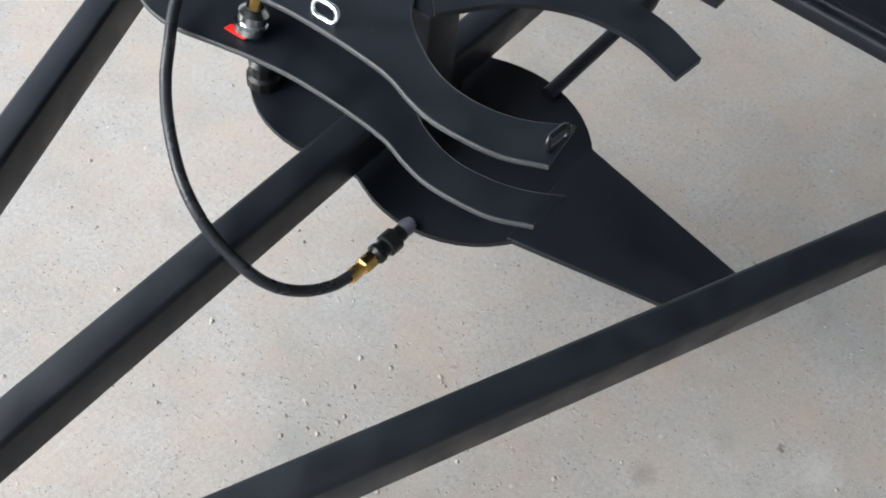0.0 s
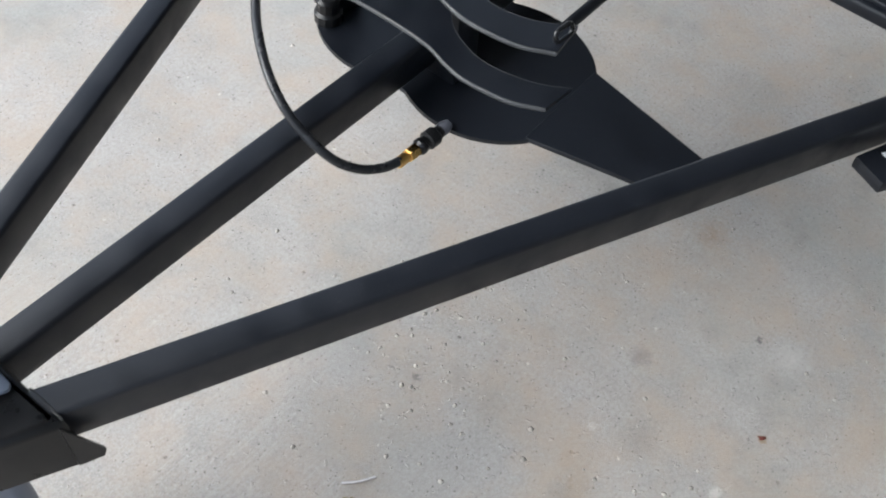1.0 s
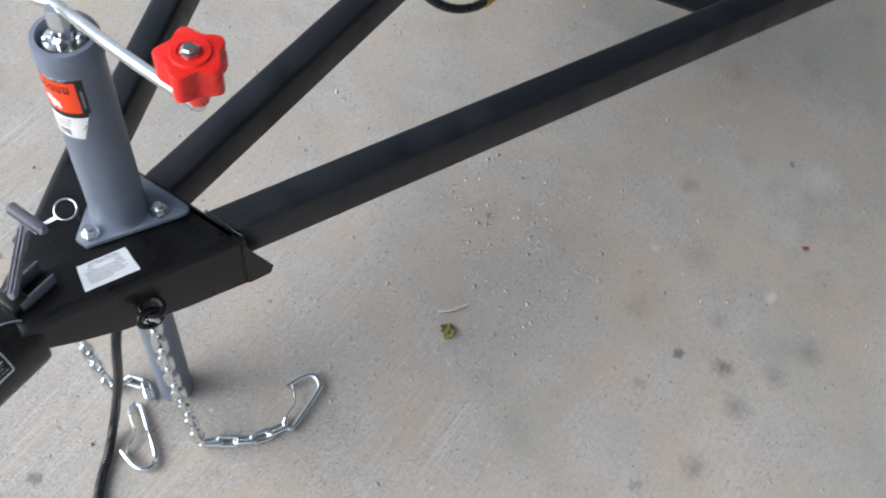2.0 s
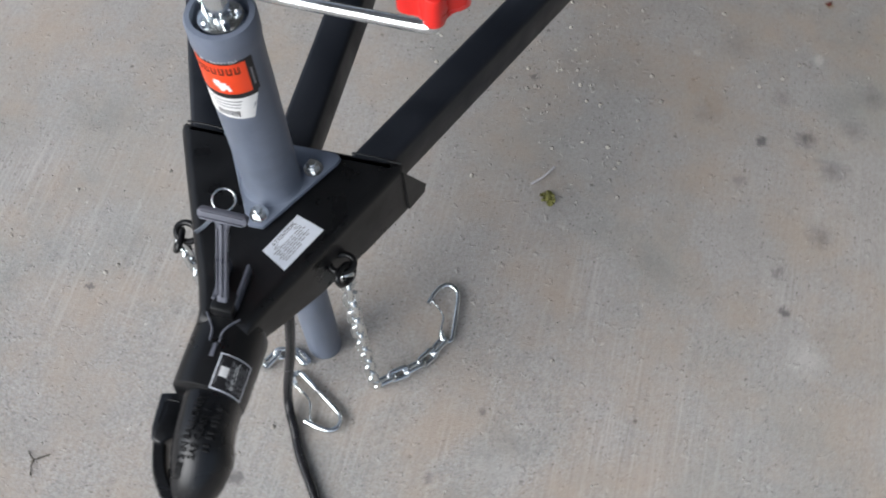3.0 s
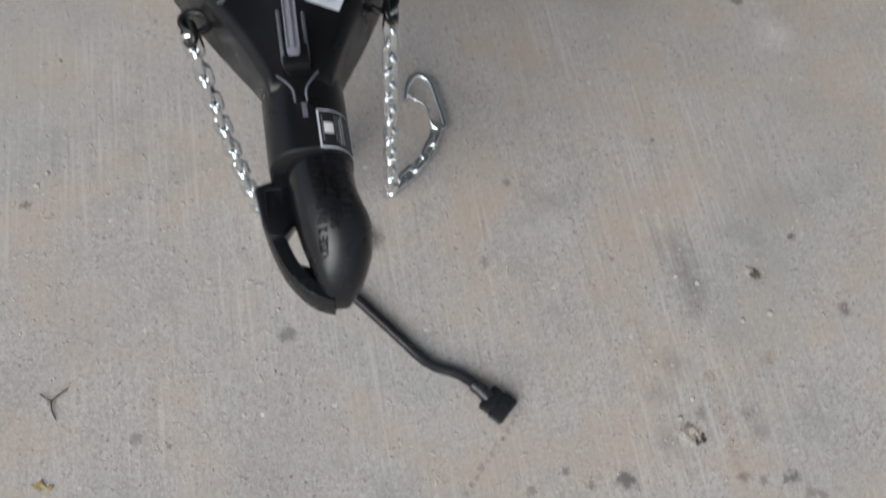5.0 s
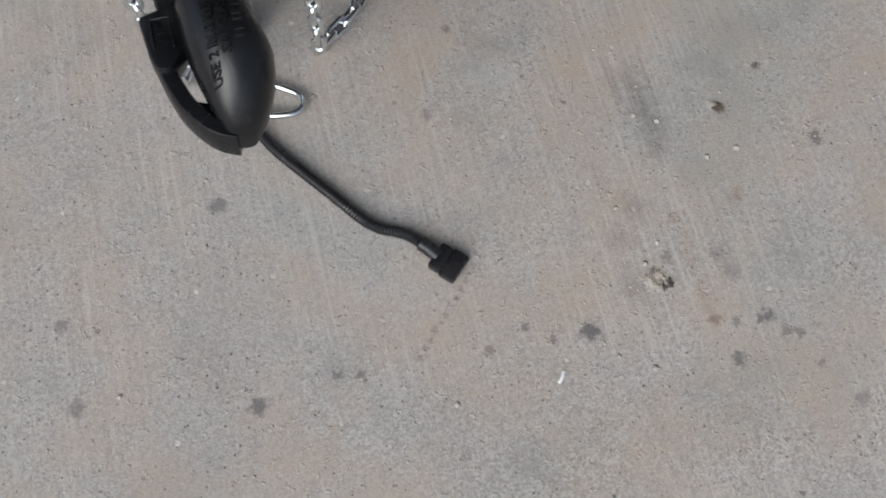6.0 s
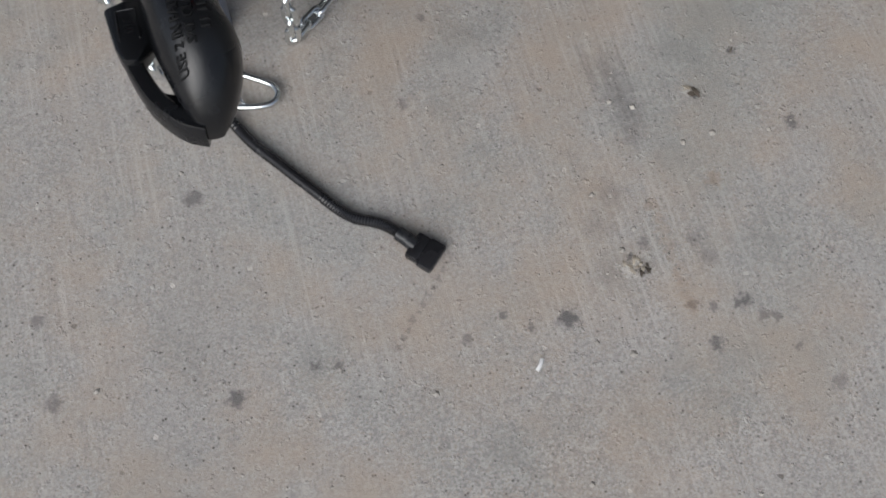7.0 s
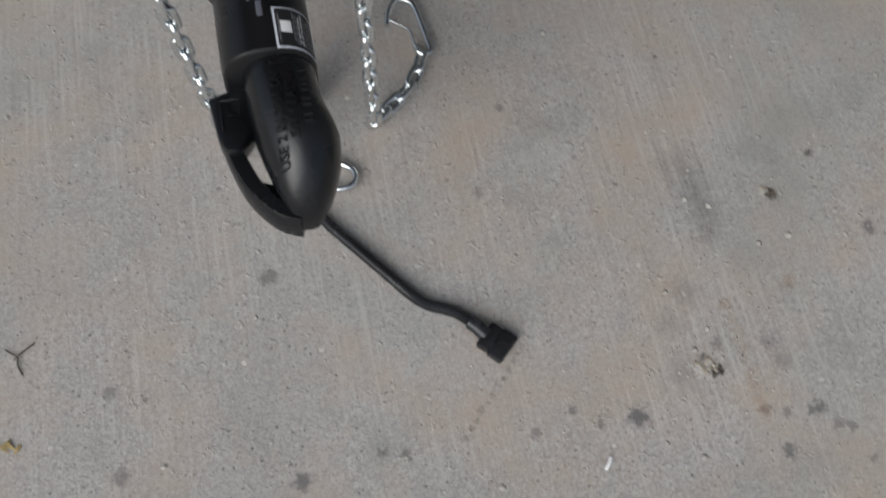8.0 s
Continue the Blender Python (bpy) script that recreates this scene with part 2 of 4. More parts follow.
RUSTS += [(0.424 + 0.001 * (k % 3), -0.284 - 0.118 * k / 8, 0.009, 0.3) for k in range(9)]
SLAB = concrete(SPOTS, PALES, RUSTS)

# ---- mesh helpers ----


def part(name, bm, material, parent=None, label="", smooth=None):
    me = bpy.data.meshes.new(name)
    bmesh.ops.recalc_face_normals(bm, faces=bm.faces)
    bm.to_mesh(me)
    bm.free()
    me.materials.append(material)
    if smooth is not None:
        me.shade_smooth()
        me.set_sharp_from_angle(angle=radians(smooth))
    ob = new(name, me)
    ob.parent = parent
    if label:
        tagged(ob, label)
    return ob


def thing(name, label, category, group="", at=(0, 0, 0), kind=""):
    ob = new(name)
    ob.location, ob.empty_display_size = at, 0.05
    return tagged(ob, label, category, group, kind)


def joined(*bms):
    out = bmesh.new()
    for bm in bms:
        me = bpy.data.meshes.new("tmp")
        bm.to_mesh(me)
        bm.free()
        out.from_mesh(me)
        bpy.data.meshes.remove(me)
    return out


def prism(outline, z0, z1, bevel=0.0, seg=2):
    """A plate of the given plan outline between two heights, with softened edges."""
    bm = bmesh.new()
    low = [bm.verts.new((x, y, z0)) for x, y in outline]
    high = [bm.verts.new((x, y, z1)) for x, y in outline]
    bm.faces.new(low), bm.faces.new(high)
    k = len(outline)
    for i in range(k):
        bm.faces.new((low[i], low[(i + 1) % k], high[(i + 1) % k], high[i]))
    if bevel:
        bmesh.ops.bevel(bm, geom=bm.edges[:], offset=bevel, segments=seg, affect="EDGES", profile=0.5, clamp_overlap=True)
    return bm


def block(x0, x1, y0, y1, z0, z1, bevel=0.002, seg=2):
    return prism([(x0, y0), (x1, y0), (x1, y1), (x0, y1)], z0, z1, bevel, seg)


def beam(a, b, width, z0, z1, bevel=0.006):
    """A straight rounded box section between two plan points."""
    d = (Vector(b) - Vector(a)).normalized()
    s = Vector((d.y, -d.x)) * width / 2
    a, b = Vector(a), Vector(b)
    return prism([tuple(a + s), tuple(b + s), tuple(b - s), tuple(a - s)], z0, z1, bevel, 3)


def smooth_path(points, per=8, closed=False):
    pts = [Vector(p) for p in points]
    k, out = len(pts), []
    for i in range(k if closed else k - 1):
        p0 = pts[(i - 1) % k] if closed or i else 2 * pts[0] - pts[1]
        p1, p2 = pts[i], pts[(i + 1) % k]
        p3 = pts[(i + 2) % k] if closed or i + 2 < k else 2 * pts[-1] - pts[-2]
        for j in range(per):
            t = j / per
            out.append(0.5 * (2 * p1 + (p2 - p0) * t + (2 * p0 - 5 * p1 + 4 * p2 - p3) * t * t + (3 * p1 - p0 - 3 * p2 + p3) * t**3))
    return out if closed else out + [pts[-1]]


def sweep(points, radius, sides=10, closed=False, ring=None):
    """A round rod along a path; ring(i) may vary its radius."""
    bm = bmesh.new()
    k = len(points)
    up, rings = None, []
    for i, p in enumerate(points):
        if closed:
            d = points[(i + 1) % k] - points[i - 1]
        else:
            d = points[min(i + 1, k - 1)] - points[max(i - 1, 0)]
        d.normalize()
        if up is None:
            up = d.orthogonal().normalized()
        up = (up - d * up.dot(d)).normalized()
        side = d.cross(up)
        r = ring(i) if ring else radius
        rings.append([bm.verts.new(p + r * (math.cos(a) * up + math.sin(a) * side)) for a in (2 * math.pi * j / sides for j in range(sides))])
    if closed:
        best = min(range(sides), key=lambda o: (rings[-1][0].co - rings[0][o].co).length)
    for i in range(k if closed else k - 1):
        a, b = rings[i], rings[(i + 1) % k]
        o = best if closed and i == k - 1 else 0
        for j in range(sides):
            bm.faces.new((a[j], a[(j + 1) % sides], b[(j + 1 + o) % sides], b[(j + o) % sides]))
    if not closed:
        bm.faces.new(rings[0]), bm.faces.new(rings[-1])
    return bm


def lathe(profile, at, axis=(0, 0, 1), sides=28):
    """Turned about an axis: rows of (height, radius)."""
    bm = bmesh.new()
    turn = Vector(axis).to_track_quat("Z", "Y")
    rings = []
    for h, r in profile:
        rings.append([bm.verts.new(turn @ Vector((r * math.cos(a), r * math.sin(a), h)) + Vector(at)) for a in (2 * math.pi * j / sides for j in range(sides))])
    for a, b in zip(rings, rings[1:]):
        for j in range(sides):
            bm.faces.new((a[j], a[(j + 1) % sides], b[(j + 1) % sides], b[j]))
    bm.faces.new(rings[0]), bm.faces.new(rings[-1])
    return bm


def loft(sections):
    """A skin through closed sections of equally many points."""
    bm = bmesh.new()
    rings = [[bm.verts.new(p) for p in s] for s in sections]
    k = len(rings[0])
    for a, b in zip(rings, rings[1:]):
        for j in range(k):
            bm.faces.new((a[j], a[(j + 1) % k], b[(j + 1) % k], b[j]))
    bm.faces.new(rings[0]), bm.faces.new(rings[-1])
    return bm


def words(name, text, size, m, material, parent, label="", depth=0.0004, stretch=1.0):
    """Raised or printed letters as a mesh."""
    cu = bpy.data.curves.new("tmp_text", "FONT")
    cu.body, cu.size, cu.extrude, cu.align_x, cu.align_y, cu.resolution_u = text, size, depth, "CENTER", "CENTER", 2
    tmp = new("tmp_text", cu)
    me = bpy.data.meshes.new_from_object(tmp.evaluated_get(bpy.context.evaluated_depsgraph_get()))
    bpy.data.objects.remove(tmp)
    me.transform(m @ Matrix.Diagonal((stretch, 1, 1, 1)))
    me.materials.clear()
    me.materials.append(material)
    ob = new(name, me)
    ob.parent = parent
    if label:
        tagged(ob, label)
    return ob

# ---- ground ----
bm = bmesh.new()
bm.faces.new([bm.verts.new(p) for p in ((-300, -300, 0), (300, -300, 0), (300, 300, 0), (-300, 300, 0))])
tagged(part("ground", bm, SLAB), "tan-grey broom-finished concrete slab with dark drips and pores", "concrete", kind="structure")

# ---- light blockers: unseen walls and roof, added to shade the far corner ----
BLOCKER = worn("light_blocker_grey", (0.16, 0.165, 0.17), 0.8, vary=0.05, grain=90, relief=0.2)
tagged(part("shade_wall_east", block(1.05, 1.20, -0.4, 7.0, 0.0, 2.3, 0.005), BLOCKER), "unseen grey side wall added to block light", "wall", kind="structure")
tagged(part("shade_wall_north", block(-4.0, 1.045, 6.85, 7.0, 0.0, 2.3, 0.005), BLOCKER), "unseen grey end wall added to block light", "wall", kind="structure")
tagged(part("ceiling", block(-1.35, 1.20, -0.85, 7.0, 2.305, 2.42, 0.005), BLOCKER), "unseen grey roof slab added to block light", "ceiling", kind="structure")

# ---- trailer frame: A-shaped tongue of box sections ----
TOP, LOW, PLATE = 0.410, 0.354, 0.335
frame_ob = thing("trailer_frame", "black-painted steel A-frame trailer tongue with gusset box", "trailer")


def rail_points(side, start, end, foot, angle):
    SIN, COS = math.sin(radians(angle)), math.cos(radians(angle))
    return (side * (foot + start * SIN), 0.096 + start * COS), (side * (foot + end * SIN), 0.096 + end * COS)


a, b = rail_points(1, -0.10, 1.22, 0.087, 24.3)
part("rail", beam(a, b, 0.039, LOW, TOP, 0.006), SATIN, frame_ob, smooth=30)
a, b = rail_points(-1, -0.10, 1.22, 0.091, 22.3)
part("rail", beam(a, b, 0.036, LOW, TOP, 0.006), SATIN, frame_ob, smooth=30)
part("center_rail", beam((0.0015, 0.0), (0.0015, 1.22), 0.039, LOW, TOP - 0.002, 0.006), SATIN, frame_ob, smooth=30)
part("cross_member", beam((-0.72, 1.275), (0.72, 1.275), 0.10, LOW + 0.038, TOP + 0.006, 0.006), SATIN, frame_ob, smooth=30)
part("cross_member_rib", beam((-0.70, 1.240), (0.70, 1.240), 0.012, TOP + 0.005, TOP + 0.014, 0.003), SATIN, frame_ob, smooth=30)

# gusset box over the rails' meeting point: one folded sheet with rounded bends
plan = [(-0.116, 0.094), (0.120, 0.099), (0.1205, 0.090), (0.092, 0.028), (0.064, -0.034), (0.041, -0.082), (0.030, -0.108), (0.027, -0.121), (-0.025, -0.121), (-0.028, -0.106), (-0.039, -0.078), (-0.062, -0.030), (-0.090, 0.028), (-0.1165, 0.085)]
hem = [0.333, 0.333, 0.333, 0.333, 0.338, 0.353, 0.366, 0.374, 0.374, 0.366, 0.353, 0.338, 0.333, 0.333]


def inset(outline, d):
    """The outline drawn in by d along its corners' bisectors."""
    out, k = [], len(outline)
    for i in range(k):
        p, q, r = (Vector(outline[(i + o) % k]) for o in (-1, 0, 1))
        e, f = (q - p).normalized(), (r - q).normalized()
        m = Vector((-e.y - f.y, e.x + f.x)).normalized()
        out.append(q - m * d / max(0.45, m.dot(Vector((-e.y, e.x)))))
    return out


bm = bmesh.new()
rings = [[bm.verts.new((x * (1.045 if y > 0.02 else 1.02), y, z)) for (x, y), z in zip(plan, hem)]]
for z, d in ((0.4015, 0.0), (0.4052, 0.0008), (0.4084, 0.0028), (0.4108, 0.0058), (0.4118, 0.0086), (0.4120, 0.0112)):
    rings.append([bm.verts.new((x, y, z)) for x, y in inset(plan, d)])
for a, b in zip(rings, rings[1:]):
    for i in range(14):
        bm.faces.new((a[i], a[(i + 1) % 14], b[(i + 1) % 14], b[i]))
bm.faces.new(rings[-1])
low = rings[0]
for a in range(6):
    bm.faces.new((low[a + 1], low[a + 2], low[(-a - 1) % 14], low[-a % 14]))
part("gusset_box", bm, BLACK, frame_ob, smooth=50)
for s, x in ((1, 0.0), (-1, 0.0055)):
    # the side sheet runs on in its own plane to a slanting cut
    bm = bmesh.new()
    tri = [(0.1222 - x, 0.0905, 0.4045), (0.1385 - x, 0.1185, 0.345), (0.1379 - x, 0.1145, 0.3335), (0.1278 - x, 0.0900, 0.3332)]
    near = [bm.verts.new((s * px + 0.0002 * s, py, pz)) for px, py, pz in tri]
    back = [bm.verts.new((s * px - 0.0045 * s, py, pz)) for px, py, pz in tri]
    bm.faces.new(near), bm.faces.new(back)
    for i in range(4):
        bm.faces.new((near[i], near[(i + 1) % 4], back[(i + 1) % 4], back[i]))
    part("gusset_tip", bm, BLACK, frame_ob)
for x0, x1, y in ((-0.112, -0.06, 0.094), (0.066, 0.118, 0.098)):
    part("weld_bead", sweep(smooth_path([(x0, y, 0.4088), (x0 * 0.6 + x1 * 0.4, y + 0.0005, 0.4092), (x1, y - 0.0005, 0.4088)], 6), 0.0014, 6), BLACK, frame_ob, smooth=60)


def bent_eye(at, turn, long=0.0125, wide=0.0095, wire=0.0035):
    """Bent round-bar eye."""
    pts = [Vector((math.cos(t) * long, math.sin(t) * wide, 0)) for t in (2 * math.pi * i / 24 for i in range(24))]
    m = pose(*at, *turn)
    return sweep([m @ p for p in pts], wire, 8, closed=True)


for s, x, y in ((1, 0.084, -0.010), (-1, -0.081, -0.014)):
    part("chain_eye", bent_eye((x, y, 0.372), (12, 0, s * 24)), BLACK, frame_ob, smooth=50)
    part("chain_shackle", bent_eye((x + s * 0.006, y - 0.009, 0.368), (62, 25 * s, s * 70), 0.0138, 0.0092, 0.0034), BLACK, frame_ob, smooth=50)

# pivot plate under the centre rail: two overlapping rounds and a strap to the rail
outline = []
for c, a0, a1 in ((0.076, -118, 118), (-0.082, 62, 298)):
    for i in range(33):
        t = radians(a0 + (a1 - a0) * i / 32)
        outline.append((c + 0.138 * math.cos(t), 0.843 + 0.138 * math.sin(t)))
part("pivot_plate", prism(outline, PLATE - 0.007, PLATE, 0.0008, 1), SATIN, frame_ob, smooth=30)
part("strap_plate", prism([(0.184, 0.764), (0.400, 0.817), (0.428, 0.888), (0.180, 0.930)], PLATE - 0.0065, PLATE + 0.001, 0.0008, 1), SATIN, frame_ob, smooth=30)
part("spacer", block(-0.016, 0.016, 0.78, 0.90, PLATE - 0.001, LOW + 0.001, 0.001), SATIN, frame_ob)
part("spacer", beam((0.396, 0.832), (0.414, 0.872), 0.012, PLATE, LOW + 0.001, 0.001), SATIN, frame_ob)
part("brace_rod", sweep([Vector((0.097, 0.960, 0.338)), Vector((0.110, 1.22, 0.366))], 0.009, 12), SATIN, frame_ob, smooth=60)
part("bracket", block(0.148, 0.184, 1.185, 1.228, 0.375, 0.396, 0.003), SATIN, frame_ob, smooth=30)
part("clamp", lathe([(0, 0.014), (0.01, 0.017), (0.03, 0.017), (0.04, 0.014)], (0.105, 1.12, 0.366), (0, 1, 0), 14), SATIN, frame_ob, smooth=40)
part("side_bracket", prism([(0.530, 1.005), (0.578, 0.985), (0.618, 1.06), (0.562, 1.085)], 0.352, 0.372, 0.003), SATIN, frame_ob, smooth=30)
part("side_bracket_label", prism([(0.553, 1.032), (0.583, 1.02), (0.600, 1.055), (0.570, 1.067)], 0.3722, 0.3727), SILVER, frame_ob, "torn silver sticker")

# ---- hook-shaped catcher: two C plates on a post ----
catcher = thing("hook_catcher", "black steel hook catcher of two stacked curved plates", "catcher", at=(0.05, 0.79, 0.335))


def band(z, near, far, n=60):
    """A flat plate between two plan curves, 6 mm thick."""
    def even(points):
        path = smooth_path([(x, y, 0) for x, y in points], 12)
        gone = [0.0]
        for p, q in zip(path, path[1:]):
            gone.append(gone[-1] + (q - p).length)
        xs, ys = [p.x for p in path], [p.y for p in path]
        at = np.linspace(0, gone[-1], n)
        return list(zip(np.interp(at, gone, xs), np.interp(at, gone, ys)))
    bm = bmesh.new()
    rows = []
    for (x0, y0), (x1, y1) in zip(even(near), even(far)):
        rows.append([bm.verts.new((float(x) - 0.05, float(y) - 0.79, h - 0.335)) for x, y, h in ((x0, y0, z), (x1, y1, z), (x1, y1, z - 0.006), (x0, y0, z - 0.006))])
    for a, c in zip(rows, rows[1:]):
        for k in range(4):
            bm.faces.new((a[k], a[(k + 1) % 4], c[(k + 1) % 4], c[k]))
    bm.faces.new(rows[0]), bm.faces.new(rows[-1])
    return bm


near_edge = [(-0.301, 0.706), (-0.262, 0.673), (-0.218, 0.656), (-0.179, 0.655), (-0.130, 0.668), (-0.095, 0.677), (-0.045, 0.686), (0.015, 0.689), (0.072, 0.687), (0.110, 0.677), (0.145, 0.673), (0.200, 0.681), (0.241, 0.701)]
back_low = [(-0.301, 0.783), (-0.194, 0.812), (-0.097, 0.822), (-0.019, 0.812), (0.029, 0.781), (0.064, 0.741), (0.093, 0.722), (0.137, 0.710), (0.180, 0.715), (0.215, 0.728), (0.244, 0.747)]
back_high = [(-0.301, 0.783), (-0.194, 0.822), (-0.097, 0.841), (-0.019, 0.832), (0.019, 0.791), (0.044, 0.754), (0.080, 0.729), (0.115, 0.715), (0.154, 0.713), (0.195, 0.725), (0.233, 0.751)]
part("lower_plate", band(0.479, near_edge, back_low), SATIN, catcher, smooth=30)
part("upper_plate", band(0.566, near_edge, back_high), SATIN, catcher, smooth=30)
arm_in = [(0.056, 0.774), (0.070, 0.795), (0.087, 0.820), (0.107, 0.841), (0.134, 0.860), (0.170, 0.873), (0.217, 0.875), (0.268, 0.862)]
arm_out = [(0.000, 0.832), (0.029, 0.858), (0.060, 0.883), (0.092, 0.901), (0.131, 0.914), (0.170, 0.920), (0.223, 0.916), (0.272, 0.899)]
part("arm", band(0.566, arm_in, arm_out), SATIN, catcher, smooth=30)
# thin rims paint the sky's reflection along the plates' cut edges
for z in (0.479, 0.566):
    rim = [p + Vector((-0.05, -0.7905, z - 0.338)) for p in smooth_path([(x, y, 0) for x, y in near_edge[1:]], 7)]
    part("cut_edge", sweep(rim, 0.0029, 6), EDGE, catcher, "cut edge with the sky's reflection painted in grey", smooth=60)
for z, edge in ((0.479, back_low), (0.566, back_high)):
    rim = [p + Vector((-0.05, -0.7895, z - 0.3357)) for p in smooth_path([(x, y, 0) for x, y in edge[3:]], 7)]
    part("cut_edge", sweep(rim, 0.0008, 6), EDGE, catcher, "cut edge with the sky's reflection painted in grey", smooth=60)
part("post", block(-0.045, 0.005, -0.02, 0.03, 0.0, 0.226, 0.004), SATIN, catcher, smooth=30)
part("post", block(-0.25, -0.20, -0.03, 0.02, 0.0, 0.226, 0.004), SATIN, catcher, smooth=30)


def eyelet(x, y, z, turn, lean):
    """An upright stadium ring of round bar, its feet sunk in weld."""
    pts = []
    for i in range(28):
        t = 2 * math.pi * i / 28
        pts.append(Vector((0.0065 * (1 if math.cos(t) > 0 else -1) + 0.0075 * math.cos(t), 0, 0.0080 * math.sin(t) + 0.0065)))
    m = pose(x - 0.05, y - 0.79, z - 0.335, lean, 0, turn)
    return sweep([m @ p for p in pts], 0.0030, 8, closed=True)


part("eyelet", eyelet(0.233, 0.724, 0.566, 84, -12), CAST, catcher, "glossy black welded eyelet", smooth=60)
part("eyelet", eyelet(-0.014, 0.699, 0.566, 2, -24), ZINC, catcher, "bright zinc welded eyelet", smooth=60)

# ---- valve with red tag between the plates ----
valve = thing("hose_valve", "chrome hose coupling with brass stem and red tag", "valve", at=(-0.116, 0.698, 0.479))
part("body", lathe([(0, 0.012), (0.004, 0.0165), (0.012, 0.0165), (0.0125, 0.013), (0.017, 0.013), (0.0175, 0.0155), (0.026, 0.0155), (0.032, 0.009)], (0, 0, 0.002), (0.1, 0.25, 1)), ZINC, valve, smooth=40)
part("stem", lathe([(0.030, 0.006), (0.040, 0.006), (0.041, 0.0080), (0.058, 0.0080)], (0, 0, 0.002), (0.1, 0.25, 1), 6), BRASS, valve, smooth=30)
part("tag", prism([(-0.022, -0.014), (0.004, -0.012), (0.004, -0.004), (-0.020, -0.005)], 0.001, 0.0035, 0.0006), RED, valve, "red plastic tag")
knob = thing("plate_stud", "black ribbed stud standing on the pivot plate", "stud", at=(-0.160, 0.752, 0.335))
part("stud_body", lathe([(0, 0.021), (0.014, 0.021), (0.018, 0.017), (0.034, 0.017), (0.038, 0.012)], (0, 0, 0), sides=12), BLACK, knob, smooth=25)

# ---- hose from the fitting under the plate, looping up over the rail ----
hose = thing("hydraulic_hose", "black rubber hose looping to a brass fitting", "hose", at=(0.097, 0.639, 0.34))
off = Vector((0.097, 0.639, 0.34))
loop = [(-0.199, 0.721, 0.520), (-0.187, 0.670, 0.500), (-0.157, 0.629, 0.486), (-0.134, 0.600, 0.470), (-0.095, 0.567, 0.461), (-0.044, 0.535, 0.450), (0.000, 0.523, 0.425), (0.041, 0.526, 0.400), (0.064, 0.539, 0.378), (0.081, 0.562, 0.360), (0.093, 0.589, 0.350), (0.097, 0.615, 0.344)]
path = [p - off for p in smooth_path(loop, 8)]
part("hose_tube", sweep(path, 0.0062, 14), RUBBER, hose, smooth=80)
part("ferrule", lathe([(0, 0.0075), (0.014, 0.0075), (0.015, 0.0062), (0.019, 0.0062)], (0.0, -0.028, 0.003), (-0.02, 1, -0.1), 16), BRASS, hose, "brass ferrule", smooth=30)
part("hex_nut", lathe([(0, 0.0085), (0.0015, 0.0098), (0.016, 0.0098), (0.018, 0.0085)], (0.0, -0.009, 0.001), (0.0, 1, -0.05), 6), BRASS, hose, "brass hexagon nut", smooth=20)
part("coupler_body", lathe([(0, 0.008), (0.004, 0.0115), (0.010, 0.0115), (0.012, 0.0095), (0.018, 0.0095), (0.020, 0.013), (0.034, 0.013), (0.037, 0.009), (0.045, 0.009)], (0.0, 0.009, 0.0), (0.02, 1, -0.02), 16), BLACK, hose, "black quick coupler", smooth=30)
part("clip", lathe([(0, 0.009), (0.012, 0.0095), (0.02, 0.007)], (0.0, 0.052, -0.002), (0, 1, 0.0), 12), GREYM, hose, "grey clip", smooth=30)

# ---- coupler ----
coup = thing("ball_coupler", "black cast ball coupler with raised lettering", "coupler", at=(0.002, -0.115, 0.372))


def rounded_section(y, half, z0, z1, power=3.2, count=36, dx=0.0):
    cz, hz = (z0 + z1) / 2, (z1 - z0) / 2
    out = []
    for i in range(count):
        t = 2 * math.pi * i / count
        c, s = math.cos(t), math.sin(t)
        out.append((dx + half * math.copysign(abs(c) ** (2 / power), c), y, cz + hz * math.copysign(abs(s) ** (2 / power), s)))
    return out


sleeve = loft([rounded_section(y, w, -0.042 + d, 0.040 - d, 2.6) for y, w, d in ((0.012, 0.030, 0.004), (0.010, 0.0335, 0.001), (0.004, 0.0345, 0), (-0.058, 0.0345, 0), (-0.064, 0.0338, 0.0006), (-0.066, 0.0315, 0.003))])
sleeve_ob = part("sleeve", sleeve, BLACK, coup, smooth=40)
HEAD = [(-0.060, -0.0218, 0.0322, -0.036, 0.033, 2.5), (-0.075, -0.0208, 0.0328, -0.038, 0.0335, 2.5), (-0.088, -0.0200, 0.0336, -0.040, 0.033, 2.4), (-0.098, -0.0194, 0.0362, -0.041, 0.0325, 2.3),
        (-0.108, -0.0188, 0.0398, -0.042, 0.0312, 2.2), (-0.118, -0.0174, 0.0416, -0.042, 0.0290, 2.1), (-0.129, -0.0148, 0.0404, -0.042, 0.0250, 2.05), (-0.139, -0.0118, 0.0384, -0.042, 0.0190, 2.0),
        (-0.149, -0.0088, 0.0338, -0.042, 0.011, 2.2), (-0.157, -0.0055, 0.0292, -0.042, 0.001, 2.4), (-0.164, -0.0020, 0.0230, -0.041, -0.010, 2.6), (-0.169, 0.0020, 0.0180, -0.040, -0.020, 2.6)]
head = loft([rounded_section(y, (r - q) / 2, z0, z1, p, dx=(r + q) / 2) for y, q, r, z0, z1, p in HEAD])


def head_top(x, y):
    """Height of the casting's upper skin."""
    ys = [-row[0] for row in HEAD]
    q, r, z0, z1, p = (float(np.interp(-y, ys, [row[k] for row in HEAD])) for k in range(1, 6))
    u = min(0.97, abs(x - (r + q) / 2) / ((r - q) / 2))
    return (z0 + z1) / 2 + (z1 - z0) / 2 * (1 - u**p) ** (1 / p)


